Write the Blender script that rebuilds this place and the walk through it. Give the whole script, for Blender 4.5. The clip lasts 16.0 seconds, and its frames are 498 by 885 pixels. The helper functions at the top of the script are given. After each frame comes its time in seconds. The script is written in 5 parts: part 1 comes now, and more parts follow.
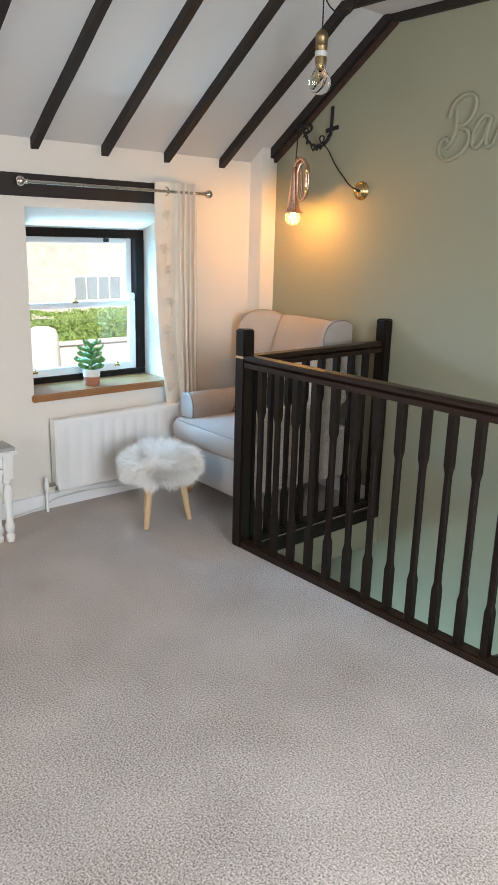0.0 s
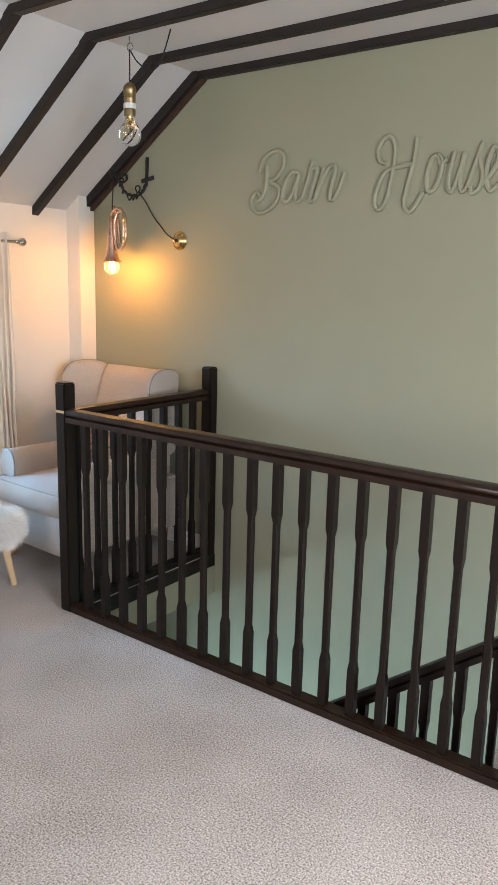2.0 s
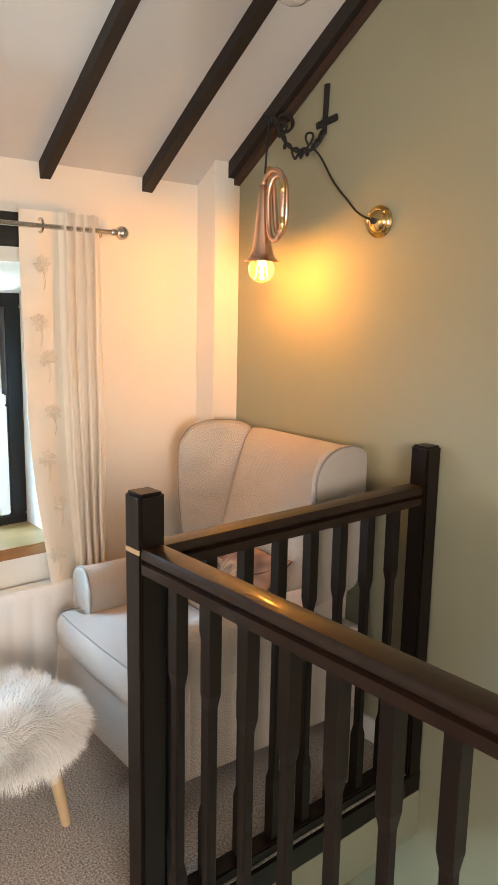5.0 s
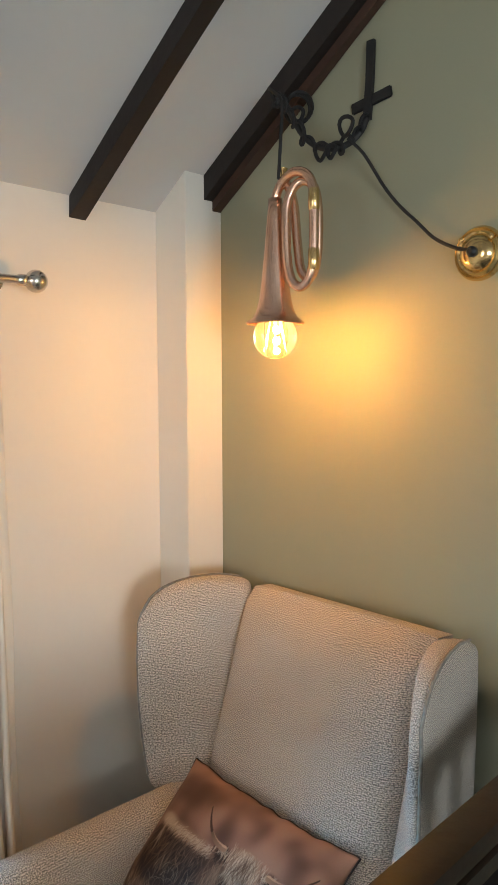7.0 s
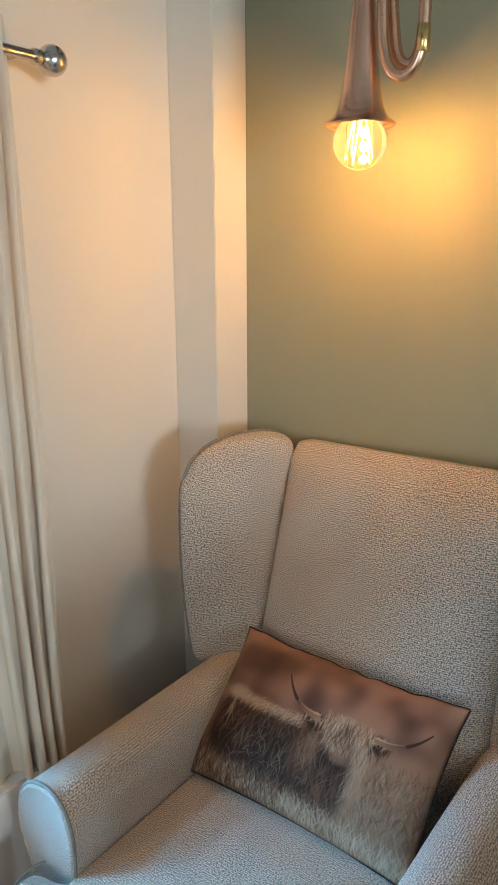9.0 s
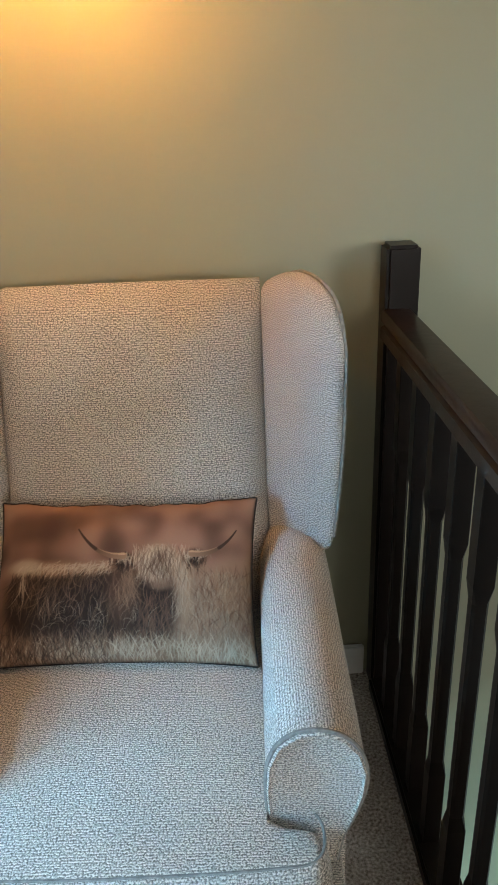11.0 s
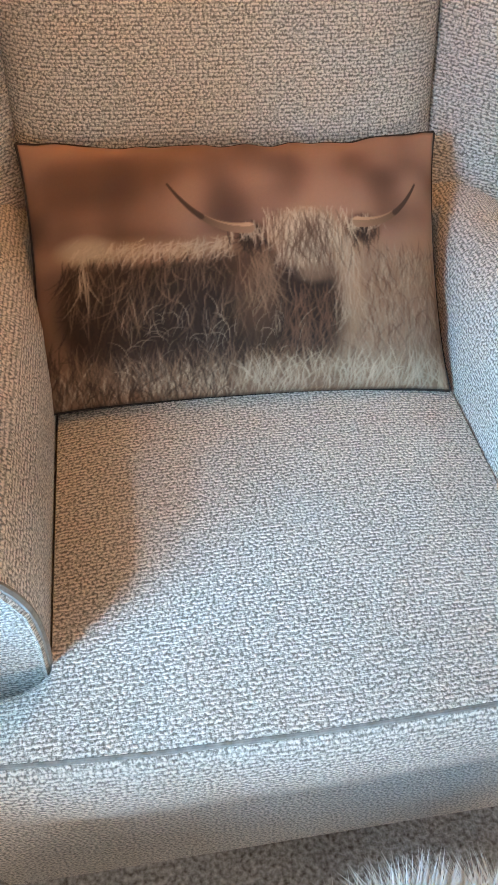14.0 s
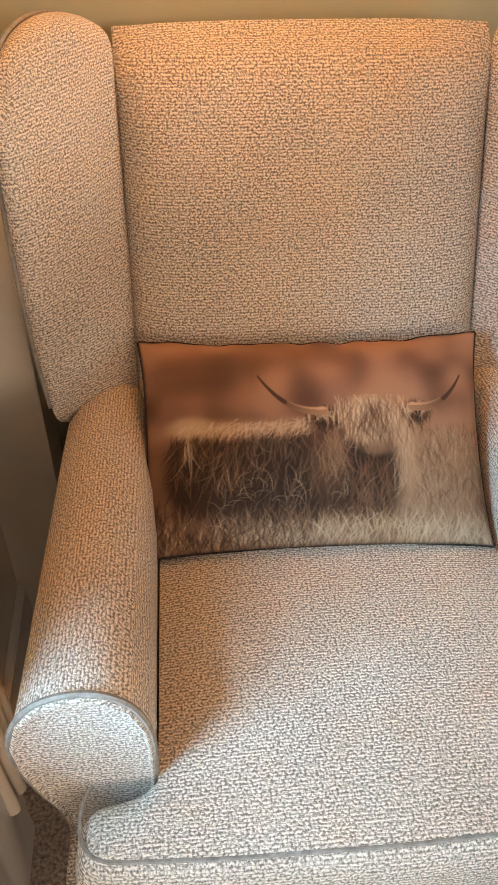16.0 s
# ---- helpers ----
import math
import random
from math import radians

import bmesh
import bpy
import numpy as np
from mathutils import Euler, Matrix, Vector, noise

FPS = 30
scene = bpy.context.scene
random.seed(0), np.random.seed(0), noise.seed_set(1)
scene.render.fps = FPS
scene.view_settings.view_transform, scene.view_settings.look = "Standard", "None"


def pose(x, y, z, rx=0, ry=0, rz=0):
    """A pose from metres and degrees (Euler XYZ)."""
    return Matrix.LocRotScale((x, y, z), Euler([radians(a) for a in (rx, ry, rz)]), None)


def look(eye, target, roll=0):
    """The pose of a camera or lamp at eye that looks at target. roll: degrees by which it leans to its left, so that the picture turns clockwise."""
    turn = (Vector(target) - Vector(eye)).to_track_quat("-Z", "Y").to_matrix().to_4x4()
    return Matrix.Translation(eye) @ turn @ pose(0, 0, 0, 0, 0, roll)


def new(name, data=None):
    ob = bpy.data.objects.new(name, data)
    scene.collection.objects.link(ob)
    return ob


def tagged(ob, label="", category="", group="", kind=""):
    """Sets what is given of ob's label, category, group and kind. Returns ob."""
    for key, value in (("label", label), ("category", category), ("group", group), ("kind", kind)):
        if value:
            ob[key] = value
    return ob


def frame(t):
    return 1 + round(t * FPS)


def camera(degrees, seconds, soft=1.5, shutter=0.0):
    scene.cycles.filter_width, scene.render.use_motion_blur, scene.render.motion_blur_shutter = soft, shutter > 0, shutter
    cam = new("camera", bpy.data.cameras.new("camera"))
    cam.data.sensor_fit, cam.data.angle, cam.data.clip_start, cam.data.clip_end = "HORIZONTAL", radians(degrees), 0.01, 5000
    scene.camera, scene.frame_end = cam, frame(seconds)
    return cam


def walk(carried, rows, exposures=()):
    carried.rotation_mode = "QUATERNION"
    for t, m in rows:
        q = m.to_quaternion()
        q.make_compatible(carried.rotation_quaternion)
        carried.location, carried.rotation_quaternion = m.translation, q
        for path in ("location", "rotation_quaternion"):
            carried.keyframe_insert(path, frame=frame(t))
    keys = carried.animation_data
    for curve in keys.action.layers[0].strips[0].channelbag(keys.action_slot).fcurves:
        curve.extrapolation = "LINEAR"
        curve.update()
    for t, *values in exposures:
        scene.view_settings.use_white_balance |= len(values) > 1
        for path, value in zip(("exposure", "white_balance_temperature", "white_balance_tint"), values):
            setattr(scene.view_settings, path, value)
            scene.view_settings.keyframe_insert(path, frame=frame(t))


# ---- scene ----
cam = camera(37.1, 16.0)
PATH = [
    (0, (3.645, -3.279, 1.487), (2.192, -2.011, 0.955), 1.5),
    (0.5, (3.629, -3.345, 1.492), (2.31, -1.954, 0.921), 1.1),
    (1, (3.627, -3.378, 1.5), (2.428, -1.875, 0.95), 1.7),
    (1.5, (3.639, -3.341, 1.514), (2.536, -1.747, 1.019), 1.9),
    (2, (3.623, -3.177, 1.52), (2.464, -1.601, 1.106), 1.5),
    (2.5, (3.546, -2.999, 1.509), (2.25, -1.522, 1.138), 1.3),
    (3, (3.34, -2.805, 1.488), (1.979, -1.386, 1.124), 1.1),
    (3.5, (3.133, -2.558, 1.483), (1.678, -1.236, 1.116), 1.1),
    (3.7, (3.038, -2.44, 1.477), (1.531, -1.176, 1.113), 1.3),
    (5.8, (1.904, -1.673, 1.476), (0.439, -0.35, 1.152), 0.5),
    (6, (1.79, -1.628, 1.516), (0.37, -0.246, 1.24), 0.2),
    (6.5, (1.614, -1.486, 1.501), (0.232, -0.053, 1.316), -0.1),
    (7, (1.447, -1.314, 1.521), (0.062, 0.119, 1.349), -0.2),
    (7.5, (1.299, -1.226, 1.522), (-0.039, 0.243, 1.299), -0.3),
    (8, (1.123, -1.249, 1.496), (-0.079, 0.326, 1.221), -0.0),
    (8.2, (1.084, -1.281, 1.496), (-0.083, 0.308, 1.165), -0.1),
    (10.3, (0.896, -1.505, 1.311), (0.325, 0.275, 0.6), -0.4),
    (10.5, (0.845, -1.492, 1.308), (0.463, 0.323, 0.559), -1.3),
    (11, (0.673, -1.482, 1.331), (0.735, 0.338, 0.504), -2.4),
    (11.5, (0.615, -1.459, 1.322), (0.778, 0.318, 0.419), 0.4),
    (12, (0.594, -1.439, 1.3), (0.805, 0.299, 0.333), 2.1),
    (12.5, (0.461, -1.282, 1.272), (0.852, 0.415, 0.288), 0.9),
    (13, (0.368, -1.148, 1.206), (0.874, 0.445, 0.108), 0.7),
    (13.5, (0.338, -1.098, 1.094), (0.76, 0.376, -0.189), 2.0),
    (14, (0.336, -1.072, 1.045), (0.65, 0.266, -0.408), 2.4),
    (14.5, (0.328, -1.072, 1.058), (0.597, 0.251, -0.417), 2.1),
    (15, (0.291, -1.083, 1.094), (0.522, 0.328, -0.305), 1.4),
    (15.5, (0.277, -1.097, 1.136), (0.446, 0.361, -0.223), 0.3),
    (16, (0.286, -1.159, 1.179), (0.5, 0.423, -0.027), -0.0),
]
EXPOSURES = [
    (0, 0.97, 6800, 15), (2, 1.08, 6900, 18), (3.5, 1.2, 7500, 22), (6, 1.04, 9200, 24), (6.5, 0.92, 7700, 15), (7, 0.78, 6700, 9), (8, 0.66, 6400, 6),
    (10.3, 0.74, 6400, 6), (11, 0.93, 6900, 8), (12, 1.08, 7200, 14), (13.5, 1.16, 7200, 15), (14.5, 1.24, 8200, 21), (15.5, 1.26, 9600, 25), (16, 1.27, 10600, 28),
]
walk(cam, [(t, look(e, g, r)) for t, e, g, r in PATH], exposures=EXPOSURES)

# ---- plan ----
XF = -0.29          # inner face of the window frame
XW = -0.03          # face of the window wall
XE = 4.60           # face of the wall opposite
YS = -6.00          # face of the rear wall
EAVE = 1.933        # height where slope and window wall meet
KX, KZ = 0.90, 2.588  # where the slope turns into the flat ceiling
SLOPE = math.atan2(KZ - EAVE, KX - XW)
WELL = (1.055, 3.45, -1.0, 0.0)  # stair opening in the floor
LOW = -2.45         # floor of the storey below

# ---- world and light ----
world = bpy.data.worlds.new("overcast_sky")
scene.world = world
world.use_nodes = True
wn = world.node_tree.nodes
sky = wn.new("ShaderNodeTexSky")
sky.sky_type = "NISHITA"
sky.sun_disc = False
sky.sun_elevation = radians(46)
sky.sun_rotation = radians(119)
sky.air_density = 1.6
sky.dust_density = 4.0
wn["Background"].inputs["Strength"].default_value = 0.15
world.node_tree.links.new(sky.outputs["Color"], wn["Background"].inputs["Color"])


def lamp(name, kind, m, energy, color, **kw):
    data = bpy.data.lights.new(name, kind)
    data.energy = energy
    data.color = color
    for k, v in kw.items():
        if k == "size":
            data.size = v
        elif k == "size_y":
            data.shape = "RECTANGLE"
            data.size_y = v
        elif k == "radius":
            data.shadow_soft_size = v
        elif k == "angle":
            data.angle = v
    ob = new(name, data)
    ob.matrix_world = m
    return ob


BLUE = (0.18, 0.56, 1.0)
lamp("sun", "SUN", look((9, -5, 11), (0, 0, 0)), 5.0, (1.0, 0.97, 0.93), angle=radians(2))
lamp("daylight_window", "AREA", look((-1.55, -2.0, 1.95), (-0.1, -1.1, 1.05)), 150, BLUE, size=1.3, size_y=1.2)
# fill lamps added behind and east of the view, in assumed openings
lamp("daylight_fill_rear", "AREA", look((2.0, YS - 0.04, 1.5), (2.0, 0, 1.0)), 24, (0.92, 0.96, 1.0), size=1.5, size_y=1.1)
lamp("daylight_fill_east", "AREA", look((XE + 0.06, -2.45, 1.42), (2.2, -1.9, 0.4)), 56, (0.76, 0.89, 1.0), size=1.2, size_y=1.0)
# fill lamp added to brighten the stairwell from below
lamp("daylight_fill_hall", "AREA", look((-1.5, -1.5, -1.45), (2.6, -0.1, -0.5)), 210, (0.50, 0.84, 1.0), size=0.8, size_y=0.9)
for z in (1.580, 1.597, 1.614):
    lamp("bugle_bulb", "POINT", pose(0.450, -0.203, z), 1.55, (1.0, 0.45, 0.09), radius=0.006)


# ---- materials ----
def material(name, color, rough=0.6, metal=0.0, vary=0.12, scale=6.0, fine=120.0, bump=0.1, bump_dist=0.002, coat=0.0, spec=0.5,
             coat_rough=0.25, stretch=(1, 1, 1), tint=None, sheen=0.0, random_value=0.0, coarse=1.1, grain=0.45):
    """Base colour broken by a coarse and a fine noise, with a matching relief."""
    m = bpy.data.materials.new(name)
    m.use_nodes = True
    nt = m.node_tree
    n, l = nt.nodes, nt.links
    b = n["Principled BSDF"]
    b.inputs["Roughness"].default_value = rough
    b.inputs["Metallic"].default_value = metal
    b.inputs["Coat Weight"].default_value = coat
    b.inputs["Coat Roughness"].default_value = coat_rough
    b.inputs["Specular IOR Level"].default_value = spec
    b.inputs["Sheen Weight"].default_value = sheen
    co = n.new("ShaderNodeTexCoord")
    mp = n.new("ShaderNodeMapping")
    mp.inputs["Scale"].default_value = stretch
    l.new(co.outputs["Object"], mp.inputs["Vector"])
    big = n.new("ShaderNodeTexNoise")
    big.inputs["Scale"].default_value = scale
    big.inputs["Detail"].default_value = 4
    small = n.new("ShaderNodeTexNoise")
    small.inputs["Scale"].default_value = fine
    small.inputs["Detail"].default_value = 3
    l.new(mp.outputs["Vector"], big.inputs["Vector"])
    l.new(mp.outputs["Vector"], small.inputs["Vector"])
    mix = n.new("ShaderNodeMix")
    mix.data_type = "RGBA"
    other = tint or tuple(c * (1 - 2 * vary) for c in color)
    mix.inputs["A"].default_value = (*color, 1)
    mix.inputs["B"].default_value = (*other, 1)
    add = n.new("ShaderNodeMath")
    add.operation = "MULTIPLY_ADD"
    add.inputs[1].default_value = grain
    l.new(small.outputs["Fac"], add.inputs[0])
    half = n.new("ShaderNodeMath")
    half.operation = "MULTIPLY_ADD"
    half.inputs[1].default_value = coarse
    half.inputs[2].default_value = 0.5 - 0.5 * (coarse + grain)
    l.new(big.outputs["Fac"], half.inputs[0])
    l.new(half.outputs["Value"], add.inputs[2])
    l.new(add.outputs["Value"], mix.inputs["Factor"])
    out = mix.outputs["Result"]
    if random_value:
        info = n.new("ShaderNodeObjectInfo")
        hsv = n.new("ShaderNodeHueSaturation")
        mr = n.new("ShaderNodeMapRange")
        mr.inputs["To Min"].default_value = 1 - random_value
        mr.inputs["To Max"].default_value = 1 + random_value
        l.new(info.outputs["Random"], mr.inputs["Value"])
        l.new(mr.outputs["Result"], hsv.inputs["Value"])
        l.new(out, hsv.inputs["Color"])
        out = hsv.outputs["Color"]
    l.new(out, b.inputs["Base Color"])
    if bump:
        bp = n.new("ShaderNodeBump")
        bp.inputs["Strength"].default_value = bump
        bp.inputs["Distance"].default_value = bump_dist
        l.new(add.outputs["Value"], bp.inputs["Height"])
        l.new(bp.outputs["Normal"], b.inputs["Normal"])
    return m


def fabric_material(name, light, dark, pitch=0.0037, depth=0.0017):
    """A nubbly weave in rows, laid out in metres by the UV map."""
    m = bpy.data.materials.new(name)
    m.use_nodes = True
    n, l = m.node_tree.nodes, m.node_tree.links
    b = n["Principled BSDF"]
    b.inputs["Roughness"].default_value = 0.9
    b.inputs["Specular IOR Level"].default_value = 0.15
    b.inputs["Sheen Weight"].default_value = 0.15
    uv = n.new("ShaderNodeTexCoord")

    def calc(op, a, c=0.0):
        k = n.new("ShaderNodeMath")
        k.operation = op
        for i, v in enumerate((a, c)):
            if isinstance(v, (int, float)):
                k.inputs[i].default_value = v
            else:
                l.new(v, k.inputs[i])
        return k.outputs["Value"]
    wob = n.new("ShaderNodeTexNoise")
    wob.inputs["Scale"].default_value = 130
    wob.inputs["Detail"].default_value = 1.0
    l.new(uv.outputs["UV"], wob.inputs["Vector"])
    sep = n.new("ShaderNodeSeparateXYZ")
    l.new(uv.outputs["UV"], sep.inputs[0])
    rows = calc("DIVIDE", calc("ADD", sep.outputs["Y"], calc("MULTIPLY", wob.outputs["Fac"], 0.0032)), pitch)
    fr = calc("FRACT", rows)
    bar = calc("MULTIPLY", calc("MULTIPLY", fr, calc("SUBTRACT", 1.0, fr)), 4.0)
    st = n.new("ShaderNodeMapping")
    st.inputs["Scale"].default_value = (1.0, 1.0, 1)
    l.new(uv.outputs["UV"], st.inputs["Vector"])
    nub = n.new("ShaderNodeTexNoise")
    nub.inputs["Scale"].default_value = 350
    nub.inputs["Detail"].default_value = 1.5
    l.new(st.outputs["Vector"], nub.inputs["Vector"])
    bead = n.new("ShaderNodeMapRange")
    bead.inputs["From Min"].default_value = 0.36
    bead.inputs["From Max"].default_value = 0.66
    l.new(nub.outputs["Fac"], bead.inputs["Value"])
    weave = calc("MULTIPLY", bead.outputs["Result"], calc("ADD", calc("MULTIPLY", bar, 0.72), 0.34))
    weave = calc("ADD", weave, calc("MULTIPLY", bar, 0.10))
    fine = n.new("ShaderNodeTexNoise")
    fine.inputs["Scale"].default_value = 520
    fine.inputs["Detail"].default_value = 2
    l.new(uv.outputs["UV"], fine.inputs["Vector"])
    big = n.new("ShaderNodeTexNoise")
    big.inputs["Scale"].default_value = 9
    l.new(uv.outputs["UV"], big.inputs["Vector"])
    h = n.new("ShaderNodeMath")
    h.operation = "MULTIPLY_ADD"
    h.inputs[1].default_value = 1.0
    l.new(weave, h.inputs[0])
    f2 = n.new("ShaderNodeMath")
    f2.operation = "MULTIPLY"
    f2.inputs[1].default_value = 0.22
    l.new(fine.outputs["Fac"], f2.inputs[0])
    l.new(f2.outputs["Value"], h.inputs[2])
    h2 = n.new("ShaderNodeMath")
    h2.operation = "MULTIPLY_ADD"
    h2.inputs[1].default_value = 0.16
    l.new(big.outputs["Fac"], h2.inputs[0])
    l.new(h.outputs["Value"], h2.inputs[2])
    mix = n.new("ShaderNodeMix")
    mix.data_type = "RGBA"
    mix.inputs["A"].default_value = (*dark, 1)
    mix.inputs["B"].default_value = (*light, 1)
    l.new(h2.outputs["Value"], mix.inputs["Factor"])
    l.new(mix.outputs["Result"], b.inputs["Base Color"])
    bp = n.new("ShaderNodeBump")
    bp.inputs["Strength"].default_value = 0.75
    bp.inputs["Distance"].default_value = depth
    l.new(h.outputs["Value"], bp.inputs["Height"])
    l.new(bp.outputs["Normal"], b.inputs["Normal"])
    return m


def glass_material(name, color=(1, 1, 1), rough=0.0):
    m = bpy.data.materials.new(name)
    m.use_nodes = True
    b = m.node_tree.nodes["Principled BSDF"]
    b.inputs["Base Color"].default_value = (*color, 1)
    b.inputs["Transmission Weight"].default_value = 1.0
    b.inputs["Roughness"].default_value = rough
    b.inputs["IOR"].default_value = 1.45
    return m


def glow_material(name, color, strength):
    m = bpy.data.materials.new(name)
    m.use_nodes = True
    b = m.node_tree.nodes["Principled BSDF"]
    b.inputs["Base Color"].default_value = (*color, 1)
    b.inputs["Emission Color"].default_value = (*color, 1)
    b.inputs["Emission Strength"].default_value = strength
    return m


M_PLASTER = material("cream_plaster", (0.75, 0.70, 0.63), 0.85, vary=0.03, scale=2.2, fine=60, bump=0.12, bump_dist=0.004)
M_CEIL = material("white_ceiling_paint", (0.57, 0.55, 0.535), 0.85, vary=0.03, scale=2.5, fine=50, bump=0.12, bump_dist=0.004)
M_GREEN = material("sage_green_paint", (0.31, 0.30, 0.21), 0.7, vary=0.04, scale=1.6, fine=180, bump=0.06, bump_dist=0.002)
M_BEAM = material("black_brown_beam", (0.020, 0.012, 0.0095), 0.6, vary=0.3, scale=9, fine=60, bump=0.5, bump_dist=0.004, stretch=(1, 1, 1))
M_BEAM_RED = material("bare_brown_beam", (0.07, 0.033, 0.021), 0.6, vary=0.25, scale=9, fine=80, bump=0.4, bump_dist=0.003)
M_DARK = material("dark_stained_wood", (0.010, 0.0055, 0.0038), 0.36, vary=0.25, scale=10, fine=70, bump=0.12, bump_dist=0.001, coat=0.05, spec=0.22)
M_RAIL = material("varnished_handrail_wood", (0.024, 0.0095, 0.0048), 0.42, vary=0.4, scale=14, fine=55, bump=0.5, bump_dist=0.0016, coat=0.35, coat_rough=0.09, spec=0.18)
M_CARPET = material("greige_carpet", (0.66, 0.60, 0.555), 0.95, scale=2.6, fine=165, bump=0.5, bump_dist=0.005, spec=0.1, sheen=0.2, tint=(0.15, 0.112, 0.09), coarse=0.45, grain=2.3)
M_OAK = material("oiled_oak", (0.38, 0.17, 0.06), 0.4, vary=0.22, scale=5, fine=60, bump=0.15, stretch=(9, 1, 9))
M_BEECH = material("pale_beech", (0.62, 0.43, 0.25), 0.5, vary=0.1, scale=8, fine=60, bump=0.08, stretch=(6, 6, 1))
M_WHITE = material("white_gloss_paint", (0.80, 0.80, 0.79), 0.35, vary=0.03, scale=5, fine=90, bump=0.04)
M_WHITE2 = material("chalky_white_paint", (0.76, 0.75, 0.72), 0.6, vary=0.06, scale=9, fine=70, bump=0.1)
M_CHROME = material("brushed_nickel", (0.62, 0.58, 0.54), 0.22, metal=1.0, vary=0.06, bump=0)
M_BRASS = material("polished_brass", (0.83, 0.58, 0.26), 0.18, metal=1.0, vary=0.08, bump=0)
M_COPPER = material("copper_bugle", (0.93, 0.60, 0.44), 0.26, metal=1.0, vary=0.12, scale=14, bump=0.03)
M_AGED = material("aged_brass", (0.42, 0.30, 0.16), 0.42, metal=1.0, vary=0.15, scale=30, bump=0.05)
M_IRON = material("black_iron", (0.018, 0.016, 0.016), 0.55, vary=0.2, scale=30, bump=0.3)
M_CORD = material("black_cord", (0.015, 0.013, 0.013), 0.8, vary=0.2, bump=0.2)
M_CURTAIN = material("cream_curtain_linen", (0.82, 0.75, 0.64), 0.9, scale=9, fine=400, bump=0.25, bump_dist=0.001, tint=(0.70, 0.61, 0.51))
M_SPRIG = material("brown_embroidery_thread", (0.84, 0.76, 0.64), 0.85, vary=0.2, scale=60, bump=0.2)
M_FUR = material("white_long_fur", (0.95, 0.93, 0.89), 0.6, vary=0.05, scale=20, bump=0)
M_FABRIC = fabric_material("grey_woven_upholstery", (0.80, 0.69, 0.60), (0.020, 0.015, 0.012))
M_PIPING = material("grey_piping", (0.38, 0.345, 0.31), 0.9, vary=0.35, scale=120, fine=420, bump=0.5, bump_dist=0.001)
M_TERRA = material("terracotta", (0.42, 0.17, 0.10), 0.8, vary=0.15, bump=0.2)
M_LEAF = material("succulent_green", (0.08, 0.24, 0.07), 0.5, vary=0.25, scale=30, tint=(0.16, 0.36, 0.12))
M_GLASS = glass_material("clear_glass")
M_AMBER = glass_material("amber_bulb_glass", (1.0, 0.85, 0.6))
M_AMBER.node_tree.nodes["Principled BSDF"].inputs["Emission Color"].default_value = (1.0, 0.55, 0.16, 1)
M_AMBER.node_tree.nodes["Principled BSDF"].inputs["Emission Strength"].default_value = 0.28
M_HEDGE = material("hedge_leaves", (0.10, 0.17, 0.03), 0.7, vary=0.3, scale=2.0, fine=20, tint=(0.15, 0.23, 0.06))
M_GRASS = material("lawn_grass", (0.07, 0.13, 0.03), 0.9, vary=0.25, scale=0.6, fine=12)
M_STONE = material("pale_stone", (0.45, 0.44, 0.42), 0.85, vary=0.25, scale=1.5, fine=9, bump=0.4, bump_dist=0.02)
M_SLATE = material("slate_roof", (0.12, 0.12, 0.13), 0.7, vary=0.2, scale=2, fine=12)
M_GRAVEL = material("pale_gravel", (0.42, 0.40, 0.37), 0.9, vary=0.15, scale=1, fine=20)
# reflected sky is put into the base colour of the distant panes
M_PANE = material("far_pane_sky_tint", (0.20, 0.24, 0.27), 0.08, vary=0.1, bump=0)


# ---- mesh helpers ----
def box(bm, x0, x1, y0, y1, z0, z1, bevel=0.0, seg=2):
    vs = [bm.verts.new(p) for p in ((x0, y0, z0), (x1, y0, z0), (x1, y1, z0), (x0, y1, z0), (x0, y0, z1), (x1, y0, z1), (x1, y1, z1), (x0, y1, z1))]
    fs = [bm.faces.new([vs[i] for i in f]) for f in ((3, 2, 1, 0), (4, 5, 6, 7), (0, 1, 5, 4), (1, 2, 6, 5), (2, 3, 7, 6), (3, 0, 4, 7))]
    if bevel:
        es = list({e for f in fs for e in f.edges})
        bmesh.ops.bevel(bm, geom=es, offset=bevel, segments=seg, affect="EDGES", clamp_overlap=True)
    return vs


def boxm(x0, x1, y0, y1, z0, z1, bevel=0.0, seg=2):
    bm = bmesh.new()
    box(bm, x0, x1, y0, y1, z0, z1, bevel, seg)
    return bm


def loft(bm, rings, cap=True, close=True):
    rows = [[bm.verts.new(p) for p in r] for r in rings]
    n = len(rows[0])
    for a, b in zip(rows, rows[1:]):
        for i in range(n if close else n - 1):
            j = (i + 1) % n
            bm.faces.new((a[i], a[j], b[j], b[i]))
    if cap:
        bm.faces.new(rows[0][::-1])
        bm.faces.new(rows[-1])
    return rows


def lathe(bm, profile, n=24, centre=(0, 0, 0), axis="z"):
    rings = []
    for r, h in profile:
        ring = []
        for i in range(n):
            a = 2 * math.pi * i / n
            c, s = max(r, 0.0002) * math.cos(a), max(r, 0.0002) * math.sin(a)
            p = {"z": (c, s, h), "y": (c, h, -s), "x": (h, c, s)}[axis]
            ring.append(tuple(p[k] + centre[k] for k in range(3)))
        rings.append(ring)
    loft(bm, rings)


